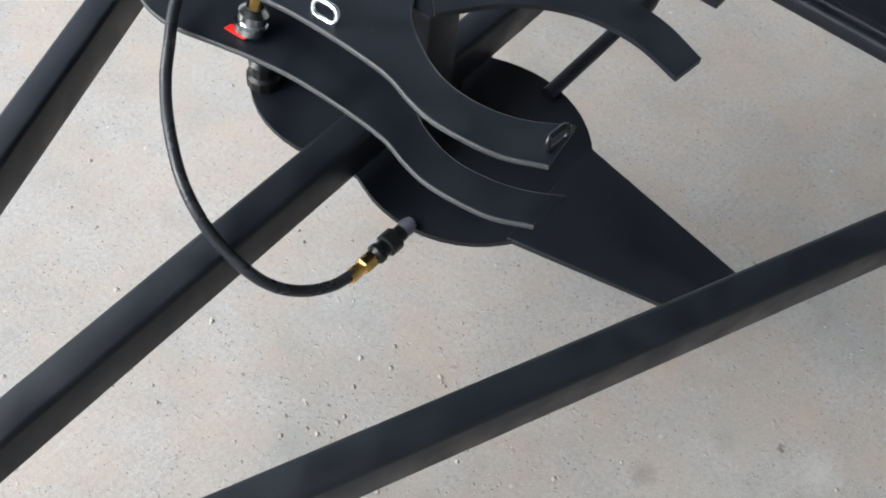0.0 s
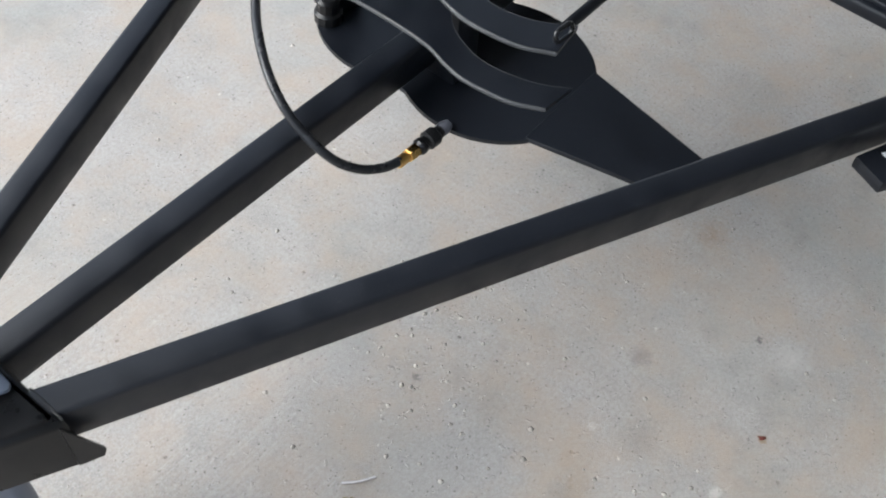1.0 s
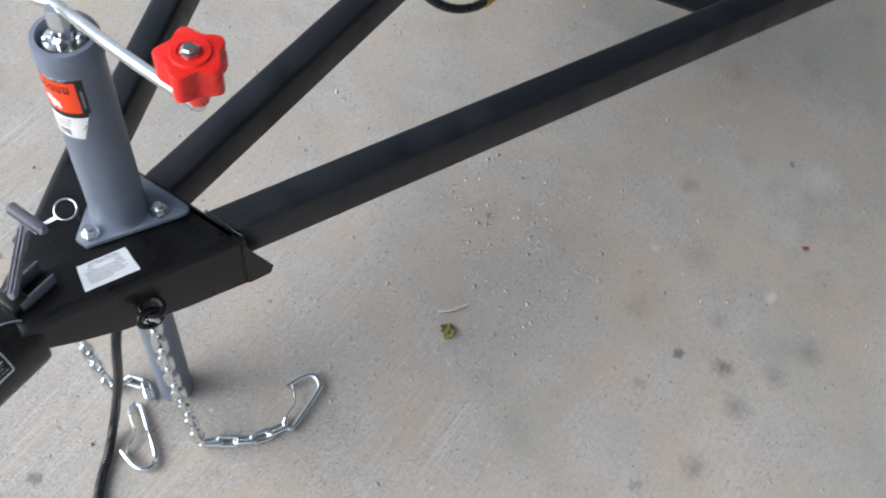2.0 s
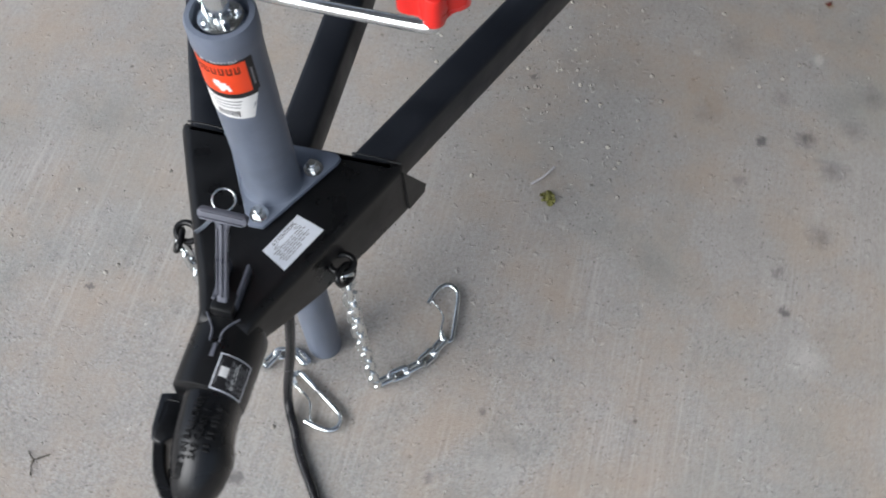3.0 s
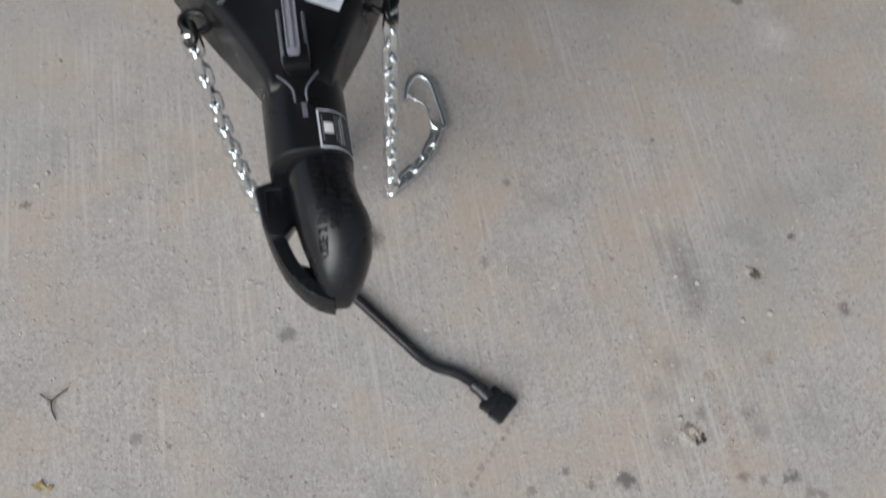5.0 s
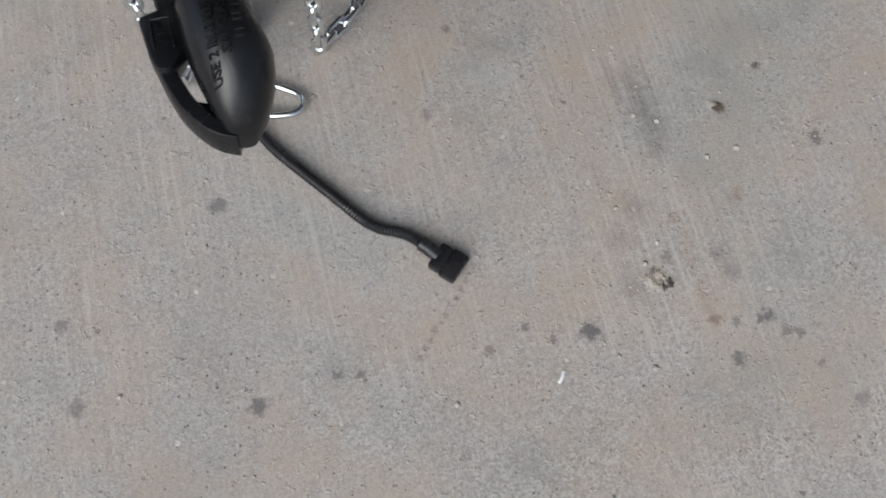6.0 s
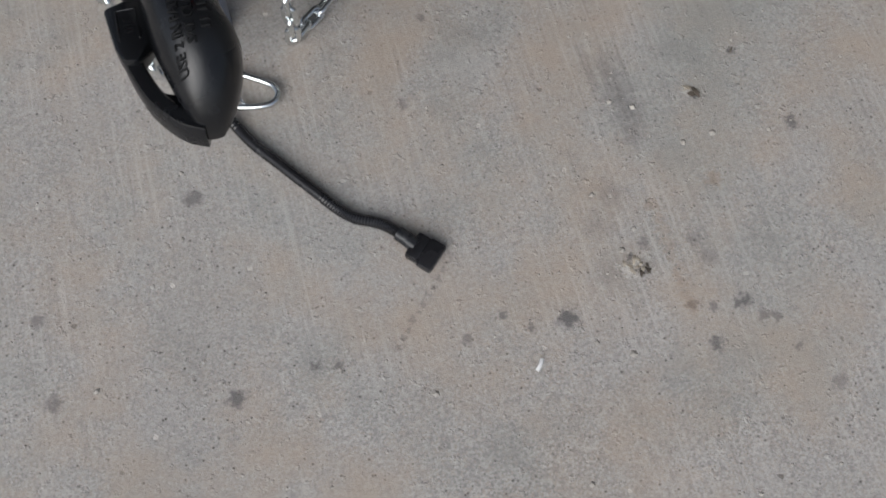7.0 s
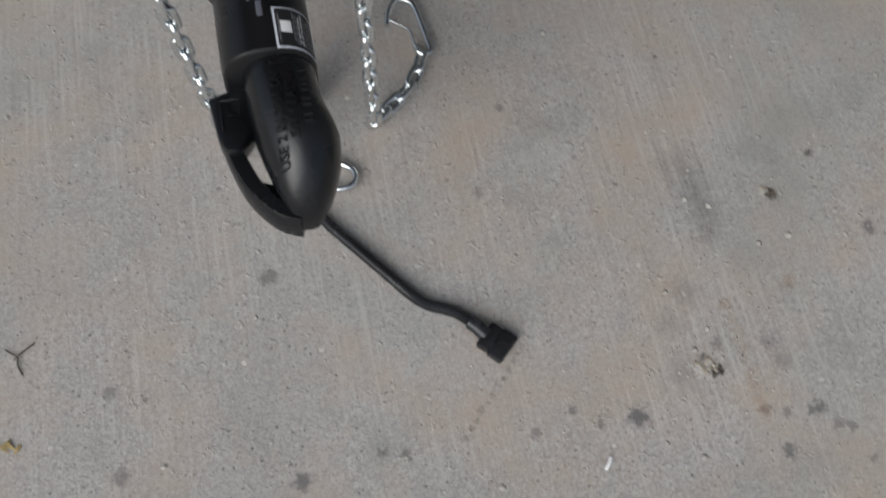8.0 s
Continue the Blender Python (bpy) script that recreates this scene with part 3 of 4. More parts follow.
def cast_words(name, text, size, x, y, turn, stretch):
    """Raised letters that follow the casting."""
    ob = words(name, text, size, pose(x, y, 0, 0, 0, turn), LETTER, coup, depth=0.0017, stretch=stretch)
    for v in ob.data.vertices:
        v.co.z += head_top(v.co.x, v.co.y)


part("head", head, CAST, coup, smooth=60)
# side flange: a cast ear at the sleeve that sweeps round as a lip to the nose
part("ear", prism([(-0.0480, -0.068), (-0.020, -0.060), (-0.016, -0.098), (-0.0300, -0.116), (-0.0405, -0.114), (-0.0445, -0.102)], -0.026, -0.004, 0.003), CAST, coup, smooth=40)
lip = smooth_path([(-0.0385, -0.078, -0.018), (-0.0372, -0.098, -0.020), (-0.0325, -0.118, -0.023), (-0.0245, -0.139, -0.026), (-0.0125, -0.155, -0.029), (-0.002, -0.163, -0.031), (0.006, -0.166, -0.032)], 6)
lip_bm = bmesh.new()
prev = None
for i, p in enumerate(lip):
    d = (lip[min(i + 1, len(lip) - 1)] - lip[max(i - 1, 0)]).normalized()
    out = Vector((d.y, -d.x, 0)).normalized() * (0.0064 if 4 < i < 30 else 0.0058)
    up = Vector((0, 0, 0.0125))
    ringv = [lip_bm.verts.new(p + q) for q in (out * 0.72 + up, out + up * 0.8, out * 1.05 - up, -out - up, -out + up * 0.8, -out * 0.72 + up)]
    if prev:
        for j in range(6):
            lip_bm.faces.new((prev[j], prev[(j + 1) % 6], ringv[(j + 1) % 6], ringv[j]))
    else:
        lip_bm.faces.new(ringv)
    prev = ringv
lip_bm.faces.new(prev)
part("lip", lip_bm, CAST, coup, smooth=50)
for x0, x1, y0, y1 in ((-0.0400, -0.0388, -0.098, -0.072), (-0.0262, -0.0250, -0.098, -0.072), (-0.0388, -0.0262, -0.0732, -0.072)):
    part("ear_rim", block(x0, x1, y0, y1, -0.0045, -0.0030, 0.0004, 1), CAST, coup)
web = [(-0.0290, -0.126), (-0.0215, -0.143), (-0.0100, -0.158), (0.0040, -0.164), (0.0160, -0.160), (0.0020, -0.146), (-0.0085, -0.135)]
part("web", prism(web, -0.042, -0.027, 0.002), CAST, coup, smooth=40)
words("ear_mark", "510", 0.010, pose(-0.0325, -0.085, -0.0037, 0, 0, -90), CAST, coup)
cast_words("raised_letters", "USE 2 IN BALL ONLY", 0.0098, 0.0025, -0.109, 87, 0.84)
cast_words("raised_letters", "SAE CLASS 1", 0.0098, 0.0125, -0.106, 87, 0.90)
y = -0.078
for w in (0.006, 0.013, 0.007, 0.009):
    u = y
    while u - 0.004 > y - w - 0.002:
        z = head_top(0.0220, u - 0.0015)
        part("raised_mark", block(0.0186, 0.0254, u - 0.0030, u, z - 0.004, z + 0.0016, 0.0006, 1), LETTER, coup)
        u -= 0.0044
    y = u - 0.003


def curved_label(x0, x1, y0, y1, lift, n=10):
    """A sheet laid on the sleeve's rounded top."""
    bm = bmesh.new()
    cols = []
    for i in range(n + 1):
        x = x0 + (x1 - x0) * i / n
        z = 0.041 * (1 - min(0.999, abs(x) / 0.0345) ** 2.6) ** (1 / 2.6) - 0.001 + lift
        nx = 0.0005 if x > 0 else -0.0005
        cols.append((bm.verts.new((x + nx, y0, z)), bm.verts.new((x + nx, y1, z))))
    for (a, b), (c, d) in zip(cols, cols[1:]):
        bm.faces.new((a, c, d, b))
    return bm


part("label_border", curved_label(0.008, 0.0335, -0.066, -0.030, 0.0006), SILVER, coup, "black label with silver border on the sleeve")
part("label_field", curved_label(0.0095, 0.0330, -0.0645, -0.0315, 0.0010), INK, sleeve_ob)
part("label_panel", curved_label(0.0125, 0.0200, -0.0525, -0.0425, 0.0014, 4), WHITE, sleeve_ob)
for k in range(7):
    x = 0.0212 + 0.0017 * k
    y = -0.0345 - 0.0015 * (k % 3)
    while y > -0.0600:
        w = 0.0024 + 0.0035 * ((k * 5 + int(-y * 900)) % 4) / 3
        part("label_line", curved_label(x, x + 0.0008, y - w, y, 0.0014, 1), WHITE if k in (2, 3) else GREYINK, sleeve_ob)
        y -= w + 0.0011
part("label_line", curved_label(0.0112, 0.0118, -0.060, -0.036, 0.0014, 1), GREYINK, sleeve_ob)
part("sleeve_slot", block(-0.0022, 0.0022, -0.036, -0.022, 0.0375, 0.0403, 0.0006), GREYM, coup)

# ---- latch lever with pull handle, and safety pin ----
latch = thing("latch_lever", "dark grey T-handled latch lever on the coupler", "latch", at=(0.0, -0.05, 0.412))
lm = pose(-0.001, -0.049, 0.018, 62, 0, 0)


def lever_piece(bm):
    bmesh.ops.transform(bm, matrix=lm, verts=bm.verts)
    return bm


stem = loft([rounded_section(y, w, -0.0035, 0.0035, 4, 16) for y, w in ((-0.004, 0.0048), (0.0, 0.0056), (0.05, 0.0050), (0.076, 0.0048), (0.084, 0.0070), (0.090, 0.0110))])
part("stem", lever_piece(joined(stem, block(-0.0014, 0.0014, 0.004, 0.086, 0.003, 0.0058, 0.0006), block(-0.0052, -0.0036, 0.004, 0.080, 0.003, 0.0050, 0.0005), block(0.0036, 0.0052, 0.004, 0.080, 0.003, 0.0050, 0.0005))), GREYM, latch, smooth=35)
part("handle", lever_piece(joined(prism([(-0.021, 0.0872), (0.021, 0.0872), (0.0235, 0.0895), (0.0235, 0.0945), (0.021, 0.0970), (-0.021, 0.0970), (-0.0235, 0.0945), (-0.0235, 0.0895)], -0.004, 0.004, 0.0016), block(-0.020, 0.020, 0.0878, 0.0894, 0.0035, 0.0060, 0.0006), block(-0.020, 0.020, 0.0946, 0.0962, 0.0035, 0.0060, 0.0006))), GREYM, latch, smooth=35)
part("guide_plate", block(-0.0115, -0.0085, -0.052, -0.008, 0.0, 0.020, 0.001), GREYM, latch, smooth=35)
part("guide_plate", block(0.0085, 0.0115, -0.052, -0.008, 0.0, 0.015, 0.001), GREYM, latch, smooth=35)
part("pivot_block", block(-0.011, 0.011, -0.062, -0.040, 0.0, 0.017, 0.003), BLACK, latch, smooth=35)
for s in (1, -1):
    part("spring_arm", sweep(smooth_path([(s * 0.0165, -0.060, 0.0015), (s * 0.0100, -0.068, 0.0025), (s * 0.0052, -0.076, 0.002), (s * 0.0048, -0.086, -0.001)], 6), 0.0011, 8), GREYM, latch, "bent grey spring wire", smooth=60)
pin = thing("safety_pin", "bright wire ring with a spring pin lying on the gusset", "pin", at=(-0.038, 0.005, 0.412))
ring = [pose(0, 0, 0.012, 14, 8) @ Vector((0.0115 * math.cos(t), 0.0115 * math.sin(t), 0)) for t in (2 * math.pi * i / 32 for i in range(32))]
part("ring", sweep(ring, 0.0011, 8, closed=True), ZINC, pin, smooth=80)
for o in (0, 0.0028):
    part("leg", sweep(smooth_path([(-0.002 + o, -0.010, 0.009), (-0.007 + o, -0.018, 0.006), (-0.013 + o, -0.028, 0.003), (-0.020 + o, -0.037, 0.0015)], 5), 0.0012, 8), ZINC, pin, smooth=80)

# ---- sticker on the gusset ----
sticker = tagged(part("warning_sticker", prism([(0.0345, 0.0125), (0.0650, 0.0025), (0.0410, -0.0500), (0.0135, -0.0345)], 0.4122, 0.4125), SILVER), "silver paper warning sticker with black print", "sticker")
e_u = (Vector((0.0345, 0.0125)) - Vector((0.0135, -0.0345))).normalized()
e_v = Vector((e_u.y, -e_u.x))
ang = math.degrees(math.atan2(e_u.y, e_u.x))


def on_sticker(u, v):
    p = Vector((0.0135, -0.0345)) + e_u * u + e_v * v
    return p.x, p.y


words("heading", "ATTENTION", 0.0058, pose(*on_sticker(0.0265, 0.0042), 0.4126, 0, 0, ang), INK, sticker, depth=0.0001)
for row in range(6):
    u = 0.004 + 0.001 * ((row * 7) % 3)
    ends = (0.044, 0.046, 0.041, 0.046, 0.043, 0.030)[row]
    while u < ends:
        w = 0.0035 + 0.0045 * random.random()
        v = 0.0115 + 0.0026 * row
        quad = [on_sticker(u, v), on_sticker(min(u + w, ends), v), on_sticker(min(u + w, ends), v + 0.0010), on_sticker(u, v + 0.0010)]
        part("print_bar", prism(quad, 0.4125, 0.41265), GREYINK, sticker)
        u += w + 0.0012
for u in (0.011, 0.040):
    for s in (0.0, 0.003):
        quad = [on_sticker(u - 0.003, 0.0075 + s * 0.4), on_sticker(u + 0.004, 0.0068 + s), on_sticker(u + 0.004, 0.0075 + s), on_sticker(u - 0.003, 0.0082 + s * 0.4)]
        part("print_mark", prism(quad, 0.4125, 0.41265), GREYINK, sticker)

# ---- jack ----
jack = thing("tongue_jack", "grey-painted screw jack with crank and red knob", "jack", at=(0.0, 0.042, 0.412))
LEAN = Matrix.Rotation(radians(-2.0), 4, "Y")
flange = [(0.060, 0.040), (0.0545, 0.0455), (-0.0545, 0.0455), (-0.060, 0.040), (-0.058, 0.034), (-0.008, -0.055), (0.008, -0.055), (0.058, 0.034)]
part("flange", prism(flange, 0.0006, 0.0072, 0.0022), GREY, jack, smooth=30)
part("tube", lathe([(0.004, 0.0335), (0.007, 0.0318), (0.010, 0.0298), (0.014, 0.0287), (0.228, 0.0287), (0.233, 0.0300), (0.254, 0.0300), (0.2575, 0.0285), (0.2580, 0.0240), (0.248, 0.0232), (0.244, 0.021)], (0, 0, 0), sides=48), GREY, jack, smooth=40)
part("drop_leg", lathe([(-0.4118, 0.020), (-0.4118, 0.0225), (-0.078, 0.0225)], (0, 0, 0), sides=40), GREY, jack, smooth=40)
for x, y in ((-0.0365, 0.021), (0.0365, 0.021), (0.0, -0.042)):
    part("bolt", joined(lathe([(0.0068, 0.0098), (0.0085, 0.0098), (0.0087, 0.0085)], (x, y, 0), sides=20), lathe([(0.0085, 0.0075), (0.0150, 0.0075), (0.0160, 0.0066)], (x, y, 0), sides=6), lathe([(0.0155, 0.0048), (0.0190, 0.0048), (0.0200, 0.0040)], (x, y, 0), sides=14)), ZINC, jack, "bright zinc bolt with nut", smooth=25)
gear = part("screw_head", joined(lathe([(0.240, 0.019), (0.2535, 0.019), (0.2545, 0.016)], (0, 0, 0), sides=24), lathe([(0.253, 0.010), (0.284, 0.010), (0.288, 0.008)], (0, 0, 0), sides=20)), ZINC, jack, "bright screw head with bearing", smooth=30)
for i in range(5):
    t = 2 * math.pi * i / 5 + 0.4
    part("bearing_pin", lathe([(0.253, 0.0036), (0.2585 + 0.0045 * (i % 3), 0.0036), (0.260 + 0.0045 * (i % 3), 0.002)], (0.0145 * math.cos(t), 0.0145 * math.sin(t), 0), sides=10), ZINC, gear, smooth=40)
crank = smooth_path([(-0.030, 0.000, 0.281), (-0.012, 0.003, 0.283), (0.004, 0.002, 0.286), (0.03, -0.004, 0.294), (0.079, -0.014, 0.304), (0.13, -0.021, 0.311), (0.178, -0.0265, 0.317), (0.1850, -0.027, 0.321), (0.1860, -0.027, 0.336)], 7)
part("crank_rod", sweep(crank, 0.0052, 12), ZINC, jack, "bright bent crank rod", smooth=80)
KX, KY = 0.186, -0.027
star = []
for i in range(60):
    t = 2 * math.pi * i / 60
    star.append((KX + (0.0225 + 0.0042 * math.cos(5 * t)) * math.cos(t), KY + (0.0225 + 0.0042 * math.cos(5 * t)) * math.sin(t)))
knob_part = part("crank_knob", joined(prism(star, 0.349, 0.374, 0.004, 3), lathe([(0.326, 0.0080), (0.338, 0.0100), (0.351, 0.0185)], (KX, KY, 0), sides=24), lathe([(0.373, 0.016), (0.3755, 0.0145), (0.3756, 0.010), (0.371, 0.009)], (KX, KY, 0), sides=24)), RED, jack, "red star-shaped plastic knob", smooth=35)
part("knob_nut", lathe([(0.371, 0.0075), (0.3765, 0.0075), (0.3775, 0.005), (0.380, 0.005)], (KX, KY, 0), sides=6), ZINC, knob_part, smooth=25)


def jack_label(name, a0, a1, z0, z1, r, material, parent, taper=0.0, n=14):
    """A sheet wrapped on the tube, from angle to angle; its ends may narrow downwards."""
    bm = bmesh.new()
    cols = []
    mid = (a0 + a1) / 2
    for i in range(n + 1):
        k = i / n
        top = a0 + (a1 - a0) * k
        low = mid + (top - mid) * (1 - taper)
        cols.append(tuple(bm.verts.new((r * math.cos(radians(t)), r * math.sin(radians(t)), z)) for t, z in ((low, z0 + LIFT), (top, z1 + LIFT))))
    for (a, b), (c, d) in zip(cols, cols[1:]):
        bm.faces.new((a, c, d, b))
    return part(name, bm, material, parent, smooth=60)


LA, LB, R, LIFT = -160, -28, 0.0290, 0.040
lab = jack_label("label", LA, LB, 0.185, 0.196, R, INK, jack)
tagged(lab, "black, orange and white paper label")
jack_label("label_panel", LA, LB - 14, 0.148, 0.1865, R + 0.0002, ORANGE, lab)
jack_label("label_side", LB - 14, LB, 0.146, 0.1865, R + 0.0002, INK, lab, 0.0, 4)
jack_label("label_band", LA + 2, LB - 6, 0.142, 0.148, R + 0.0003, INK, lab)
jack_label("label_foot", LA + 3, LB - 7, 0.113, 0.142, R + 0.0002, WHITE, lab, 0.28)
for k, (a0, a1) in enumerate(((-96, -88), (-82, -76), (-98, -77), (-103, -78), (-106, -82), (-104, -92))):
    jack_label("label_emblem", a0, a1, 0.152 + 0.0028 * max(0, k - 1), 0.1550 + 0.0028 * max(0, k - 1), R + 0.0005, WHITE, lab, 0.1, 4)
jack_label("label_line", LB - 9, LB - 5, 0.154, 0.176, R + 0.0005, GREYINK, lab, 0.0, 1)
for k in range(7):
    a = -141 + 13.0 * k
    for a0, a1, z0, z1 in ((a, a + 2.6, 0.1735, 0.1825), (a + 6.4, a + 9.0, 0.1735, 0.1825), (a + 2.6, a + 6.4, 0.1735, 0.1755)):
        jack_label("label_block", a0, a1, z0, z1, R + 0.0005, BROWN, lab, 0.0, 2)
jack_label("label_line", -141, -131, 0.1885, 0.1925, R + 0.0004, WHITE, lab, 0.0, 2)
slogan = words("label_words", "& TRUSTED", 0.0064, Matrix(), WHITE, lab, depth=0.0)
for v in slogan.data.vertices:
    t = radians(-86) + v.co.x / R
    v.co = ((R + 0.0004) * math.cos(t), (R + 0.0004) * math.sin(t), 0.1905 + LIFT + v.co.y)
for k in range(3):
    jack_label("label_line", -125 + 4 * k, -66 - 3 * k, 0.1368 - 0.0042 * k, 0.1382 - 0.0042 * k, R + 0.0005, GREYINK, lab, 0.0, 6)
a = -116
for k in range(14):
    w = (1.2, 2.2, 0.9, 1.6)[k % 4]
    jack_label("label_line", a, a + w, 0.1165, 0.1245, R + 0.0005, GREYINK if k not in (0, 1, 12, 13) else INK, lab, 0.0, 1)
    a += w + 1.5

jack.matrix_basis = Matrix.Translation((0.0, 0.042, 0.412)) @ LEAN

# ---- safety chains ----
half = [Vector((0.0085 * (1 if i < 9 else -1) + 0.0057 * math.cos(math.pi * (i % 9) / 8 - math.pi / 2 + (0 if i < 9 else math.pi)), 0.0057 * math.sin(math.pi * (i % 9) / 8 - math.pi / 2 + (0 if i < 9 else math.pi)), 0)) for i in range(18)]
link_bm = sweep(half, 0.0037, 8, closed=True)
link_me = bpy.data.meshes.new("link")
link_bm.to_mesh(link_me)
link_bm.free()
link_me.materials.append(ZINC)
link_me.shade_smooth()


def chain(owner, points, pitch=0.0222):
    """Links laid end to end along a path, each turned a quarter from the last."""
    path = smooth_path(points, 24)
    gone, i, k = 0.0, 0, 0
    spots, want = [], pitch / 2
    for p, q in zip(path, path[1:]):
        step = (q - p).length
        while want <= gone + step:
            spots.append((p + (q - p) * ((want - gone) / step), (q - p).normalized()))
            want += pitch
        gone += step
    for k, (p, d) in enumerate(spots):
        flat = p.z < 0.02
        turn = d.to_track_quat("X", "Z").to_matrix().to_4x4()
        roll = (25 if k % 2 else -38) if flat else (8 if k % 2 else 98) + random.uniform(-12, 12)
        ob = new("link", link_me)
        ob.parent = owner
        ob.matrix_basis = Matrix.Translation(-owner.location) @ Matrix.Translation(p) @ turn @ pose(0, 0, 0, roll)


def hook(owner, a, b, side):
    """Bent-wire snap hook from its eye at a to its bow at b, lying flat."""
    a, b = Vector((*a, 0.007)), Vector((*b, 0.007))
    u = (b - a).normalized()
    v = Vector((-u.y, u.x, 0)) * side
    n = (b - a).length
    pts = [a + u * (n * s) + v * w + Vector((0, 0, h)) for s, w, h in (
        (0.13, 0.016, 0.004), (0.03, 0.0145, 0.001), (-0.03, 0.007, 0), (0.01, 0.0005, 0), (0.12, 0.0, 0), (0.45, 0.0, 0), (0.82, 0.001, 0), (0.95, 0.006, 0.001), (1.0, 0.016, 0.002), (0.95, 0.026, 0.002), (0.80, 0.034, 0.002), (0.60, 0.040, 0.001))]
    path = [p - owner.location for p in smooth_path(pts, 7)]
    part("snap_hook", sweep(path, 0.0037, 10), ZINC, owner, "bright bent-wire hook", smooth=80)
    gate = [a + u * (n * s) + v * w + Vector((0, 0, h)) for s, w, h in ((0.04, 0.017, 0.003), (0.2, 0.017, 0.004), (0.42, 0.0175, 0.003), (0.62, 0.032, 0.004), (0.68, 0.035, 0.004))]
    part("gate", sweep([p - owner.location for p in smooth_path(gate, 5)], 0.0016, 8), ZINC, owner, "thin wire gate", smooth=80)


right_chain = thing("safety_chain", "bright zinc safety chain hanging to a snap hook on concrete", "chain", "safety chains", (0.097, -0.003, 0.0))
chain(right_chain, [(0.090, -0.018, 0.362), (0.092, -0.016, 0.25), (0.096, -0.010, 0.12), (0.098, -0.004, 0.03), (0.099, 0.000, 0.009), (0.114, 0.014, 0.007), (0.136, 0.032, 0.007), (0.154, 0.052, 0.007), (0.168, 0.080, 0.007)])
hook(right_chain, (0.181, 0.086), (0.173, 0.166), 1)
left_chain = thing("safety_chain", "bright zinc safety chain with its snap hook lying under the coupler", "chain", "safety chains", (-0.08, -0.02, 0.0))
chain(left_chain, [(-0.087, -0.022, 0.362), (-0.079, -0.021, 0.25), (-0.067, -0.018, 0.12), (-0.056, -0.014, 0.03), (-0.052, -0.008, 0.009), (-0.046, 0.003, 0.007), (-0.040, 0.010, 0.007), (-0.022, 0.016, 0.007), (-0.010, 0.014, 0.008), (-0.002, 0.004, 0.007)])
hook(left_chain, (-0.004, -0.008), (0.074, -0.056), -1)

# ---- wiring cable with flat plug ----
cable = thing("wiring_cable", "black corrugated wiring cable with a flat plug lying on concrete", "cable", at=(0.164, -0.268, 0.0))
off = cable.location.copy()
run = [(-0.02, 0.10, 0.325), (0.0, 0.03, 0.315), (0.012, -0.016, 0.24), (0.006, -0.030, 0.14), (-0.004, -0.045, 0.05), (0.000, -0.064, 0.014), (0.013, -0.086, 0.008), (0.030, -0.117, 0.007), (0.055, -0.151, 0.007), (0.083, -0.189, 0.007), (0.101, -0.213, 0.007), (0.116, -0.227, 0.007), (0.138, -0.238, 0.007), (0.152, -0.250, 0.007), (0.163, -0.265, 0.008)]
path = [p - off for p in smooth_path(run, 16)]
part("sleeve_tube", sweep(path, 0.0062, 12, ring=lambda i: 0.0065 if i % 2 else 0.0058), CABLE, cable, smooth=35)
ux = (Vector((0.188, -0.293)) - Vector((0.164, -0.268))).normalized()
plug_turn = math.degrees(math.atan2(ux.y, ux.x))
pm = pose(0, 0, 0.001, 0, 0, plug_turn)


def plug_piece(x0, x1, y0, y1, z0, z1, bevel=0.0015):
    bm = block(x0, x1, y0, y1, z0, z1, bevel)
    bmesh.ops.transform(bm, matrix=pm, verts=bm.verts)
    return bm


plug = part("plug", joined(plug_piece(0.001, 0.016, -0.0150, 0.0150, 0, 0.0125, 0.003), plug_piece(0.0150, 0.0330, -0.0165, 0.0165, 0, 0.0105, 0.002)), CABLE, cable, "black flat plug", smooth=30)
for k in range(4):
    y = -0.012 + 0.008 * k
    piece = lathe([(0.017, 0.0028), (0.029, 0.0031), (0.0335, 0.0026)], (0, 0, 0), (1, 0, 0), 12)
    bmesh.ops.transform(piece, matrix=pm @ pose(0, y, 0.0060), verts=piece.verts)
    part("socket", piece, CABLE, plug, smooth=40)
part("tape_wrap", sweep([Vector((-0.010, 0.014, 0.009)), Vector((-0.003, 0.006, 0.009)), Vector((0.004, -0.004, 0.008))], 0.0082, 10), RUBBER, cable, "crumpled black tape", smooth=80)
part("plug_mark", joined(plug_piece(0.008, 0.0105, -0.009, 0.010, 0.0118, 0.0124, 0.0003)), GREYINK, cable)

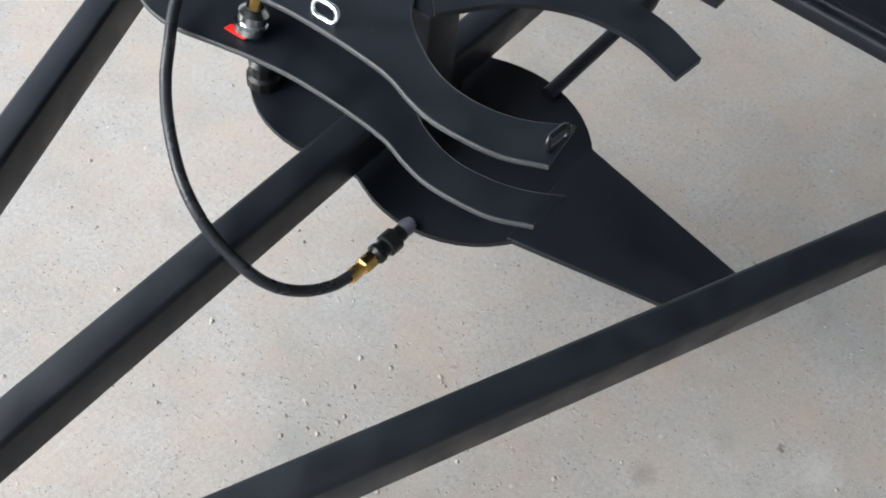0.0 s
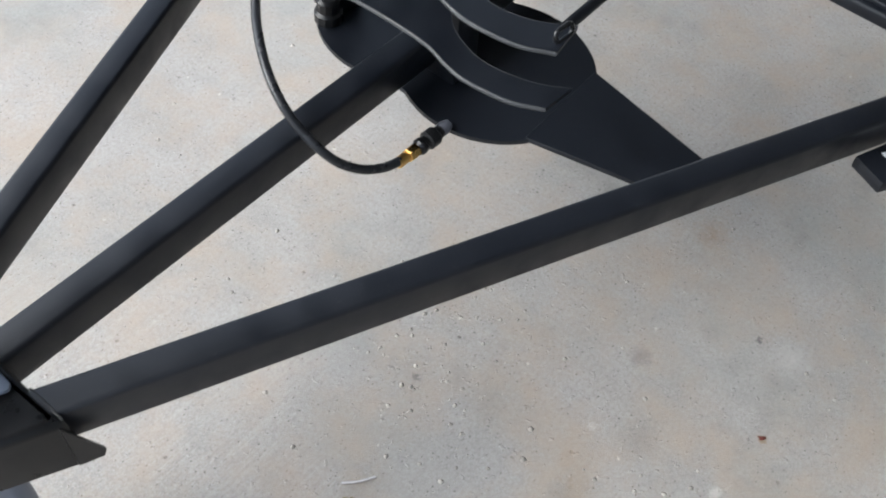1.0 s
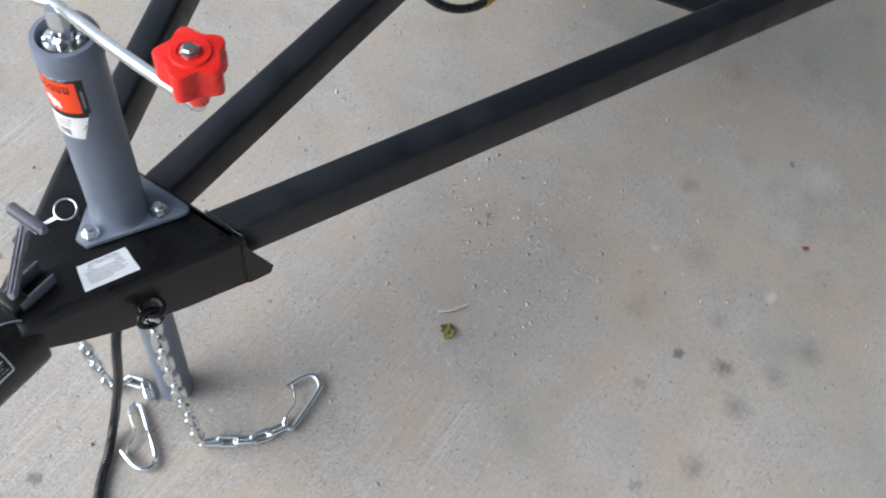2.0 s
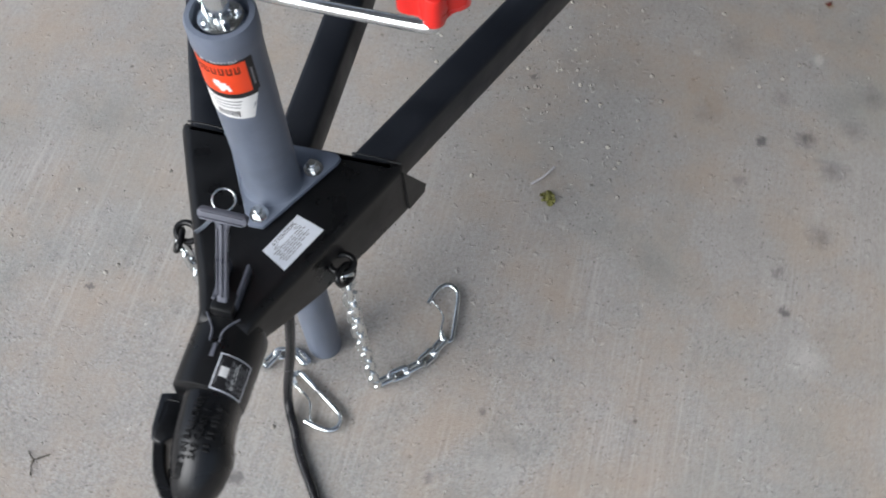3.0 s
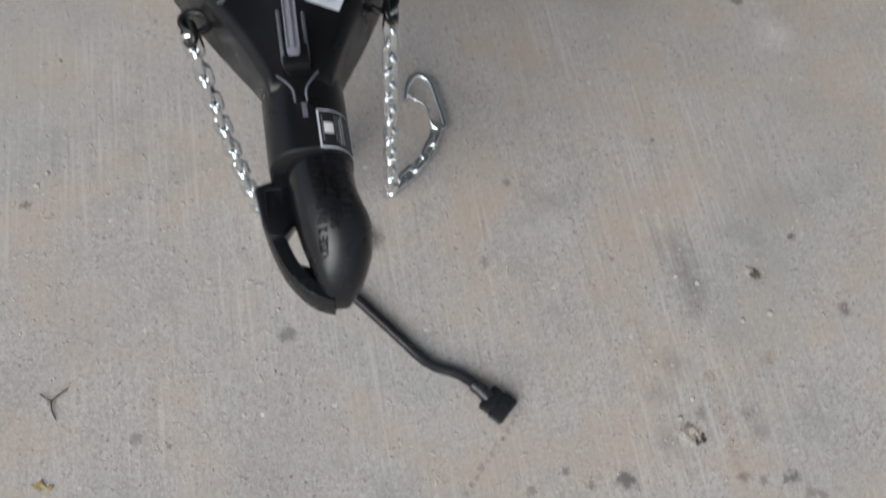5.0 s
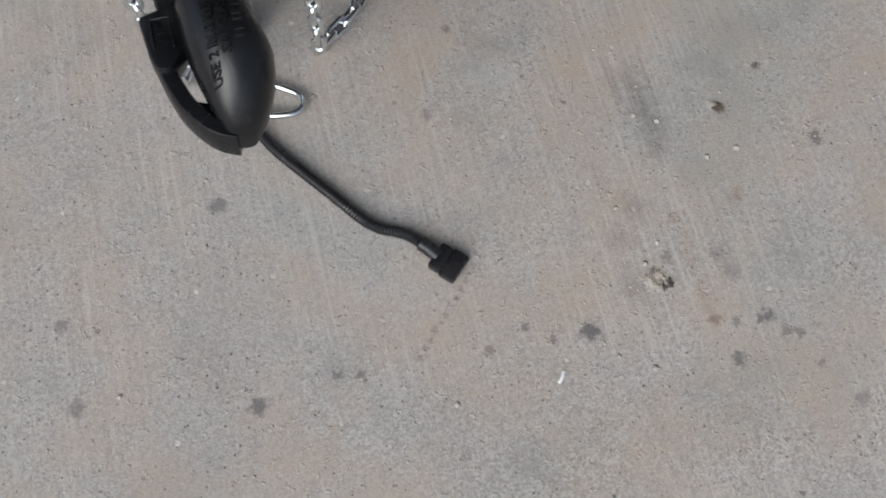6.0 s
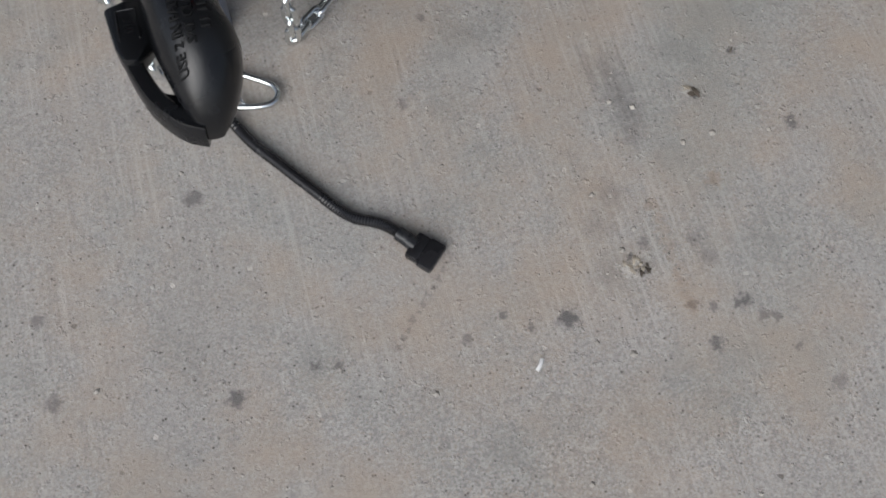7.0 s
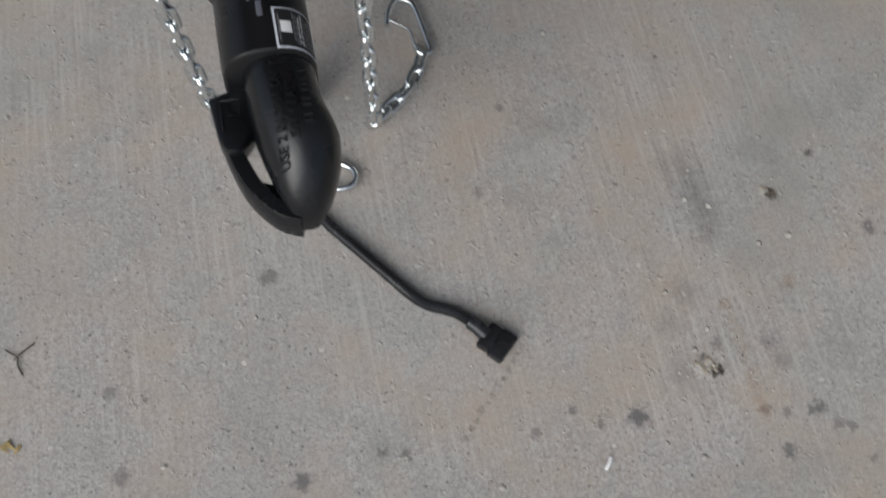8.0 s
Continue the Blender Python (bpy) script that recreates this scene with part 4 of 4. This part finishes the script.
# ---- litter on the slab ----
tagged(part("pale_stick", sweep(smooth_path([(0.234, 0.357, 0.003), (0.249, 0.373, 0.003), (0.262, 0.395, 0.002)], 5), 0.0016, 8), TWIG, smooth=60), "thin pale stick lying on the concrete", "stick")
leaf_bm = bmesh.new()
leaf_rng = random.Random(5)
for k in range(7):
    cx, cy = 0.261 + leaf_rng.uniform(-0.008, 0.008), 0.340 + leaf_rng.uniform(-0.009, 0.009)
    turn, size = leaf_rng.uniform(0, 6.28), leaf_rng.uniform(0.005, 0.009)
    rim = []
    for i in range(9):
        t = turn + 0.698 * i
        q = size * (0.55 + 0.45 * abs(math.cos(t - turn))) * leaf_rng.uniform(0.75, 1.15)
        rim.append(Vector((cx + q * math.cos(t), cy + q * math.sin(t), 0.0015 + leaf_rng.uniform(0, 0.006))))
    mid = leaf_bm.verts.new((cx, cy, 0.003 + leaf_rng.uniform(0, 0.004)))
    ringv = [leaf_bm.verts.new(p) for p in rim]
    under = leaf_bm.verts.new((cx, cy, 0.0008))
    for i in range(9):
        leaf_bm.faces.new((ringv[i], ringv[(i + 1) % 9], mid))
        leaf_bm.faces.new((ringv[(i + 1) % 9], ringv[i], under))
tagged(part("crumpled_leaf", leaf_bm, LEAF), "crumpled olive-brown dry leaf on the concrete", "leaf")
tagged(part("pale_chip", sweep(smooth_path([(0.2525, -0.427, 0.0025), (0.257, -0.4225, 0.0035), (0.2605, -0.417, 0.0025)], 4), 0.0023, 7), WHITE, smooth=60), "small curved white chip on the concrete", "chip")
grass = bmesh.new()
for pts in (((-0.304, -0.206, 0.001), (-0.298, -0.202, 0.003), (-0.282, -0.191, 0.002)), ((-0.299, -0.203, 0.003), (-0.300, -0.212, 0.002), (-0.296, -0.223, 0.001)), ((-0.299, -0.203, 0.003), (-0.306, -0.199, 0.002), (-0.312, -0.193, 0.001))):
    grass = joined(grass, sweep(smooth_path(pts, 4), 0.0008, 5))
tagged(part("dry_twig", grass, DARKTWIG, smooth=60), "small dark forked dry twig on the concrete", "twig")



def flakes(name, x, y, count, reach, size, material, label, category, seed):
    """A small heap of curled flakes lying on the slab."""
    pick = random.Random(seed)
    bm = bmesh.new()
    for k in range(count):
        cx, cy, turn = x + pick.uniform(-reach, reach), y + pick.uniform(-reach, reach) * 0.7, pick.uniform(0, 6.28)
        long, wide, lift = size * pick.uniform(0.7, 1.3), size * pick.uniform(0.25, 0.5), pick.uniform(0.0006, 0.0024)
        rows = []
        for i, w in enumerate((0.25, 0.9, 1.0, 0.6, 0.15)):
            u, h = (i / 4 - 0.5) * 2 * long, 0.0004 + lift * math.sin(math.pi * i / 4)
            rows.append([bm.verts.new((cx + u * math.cos(turn) - v * math.sin(turn), cy + u * math.sin(turn) + v * math.cos(turn), h + e)) for v, e in ((-wide * w, 0.0), (wide * w, 0.0004), (wide * w, 0.0009), (-wide * w, 0.0005))])
        for a, b in zip(rows, rows[1:]):
            for q in range(4):
                bm.faces.new((a[q], a[(q + 1) % 4], b[(q + 1) % 4], b[q]))
        bm.faces.new(rows[0]), bm.faces.new(rows[-1])
    return tagged(part(name, bm, material, smooth=40), label, category)


PALEFLAKE = worn("pale_dry_flake", (0.42, 0.37, 0.30), 0.8, vary=0.3)
DARKFLAKE = worn("dark_brown_flake", (0.095, 0.078, 0.062), 0.7, vary=0.3)
REDSEED = worn("red_brown_husk", (0.14, 0.035, 0.022), 0.6, vary=0.3)
STRAW = worn("straw_leaf", (0.34, 0.26, 0.12), 0.7, vary=0.3)
flakes("dry_debris", 0.383, -0.344, 9, 0.010, 0.0042, PALEFLAKE, "small heap of pale dry crumbs on the concrete", "debris", 3)
flakes("dark_debris", 0.391, -0.350, 5, 0.006, 0.0040, DARKFLAKE, "dark brown crumbs beside pale debris on the concrete", "debris", 4)
flakes("bark_chip", 0.515, -0.166, 3, 0.003, 0.0060, DARKFLAKE, "dark curled bark chip on the concrete", "chip", 5)
flakes("pale_crumb", 0.507, -0.158, 3, 0.003, 0.0050, PALEFLAKE, "pale flaked crumb beside a bark chip", "crumb", 6)
flakes("seed_husk", 0.636, 0.810, 3, 0.003, 0.0060, REDSEED, "red-brown seed husk on the concrete", "husk", 7)
flakes("leaf_crumb", -0.310, -0.296, 6, 0.007, 0.0060, STRAW, "torn straw-coloured leaf crumbs on the concrete", "leaf", 8)
flakes("dark_seed", 0.574, -0.122, 1, 0.001, 0.0040, DARKFLAKE, "single dark seed on the concrete", "seed", 9)

# loose grit and crumbs, thickest beside the stains
rng = random.Random(7)
verts, faces = [], []
for k in range(1300):
    if k % 3:
        x, y = rng.uniform(-0.5, 0.9), rng.uniform(-0.6, 1.2)
    else:
        cx, cy = rng.choice(((0.34, 0.42), (0.15, 0.58), (0.375, -0.345), (0.05, 0.55), (0.505, -0.16), (0.30, 0.50), (0.12, 0.64), (0.20, 0.56), (0.06, 0.62), (0.24, 0.66)))
        x, y = rng.gauss(cx, 0.06), rng.gauss(cy, 0.06)
    r = rng.uniform(0.0006, 0.0020) * (2.4 if rng.random() < (0.12 if y < 0.4 else 0.25) else 1)
    base = len(verts)
    turn = rng.uniform(0, 6.28)
    for j in range(5):
        t = turn + j * 1.2566
        q = r * rng.uniform(0.7, 1.2)
        verts.append((x + q * math.cos(t), y + q * math.sin(t), 0.0))
    verts.append((x, y, r * rng.uniform(0.5, 1.0)))
    faces += [(base + j, base + (j + 1) % 5, base + 5) for j in range(5)]
me = bpy.data.meshes.new("grit")
me.from_pydata(verts, [], faces)
me.materials.append(GRIT)
tagged(new("grit", me), "scattered pale sand grains and crumbs on the concrete", "grit", kind="stuff")
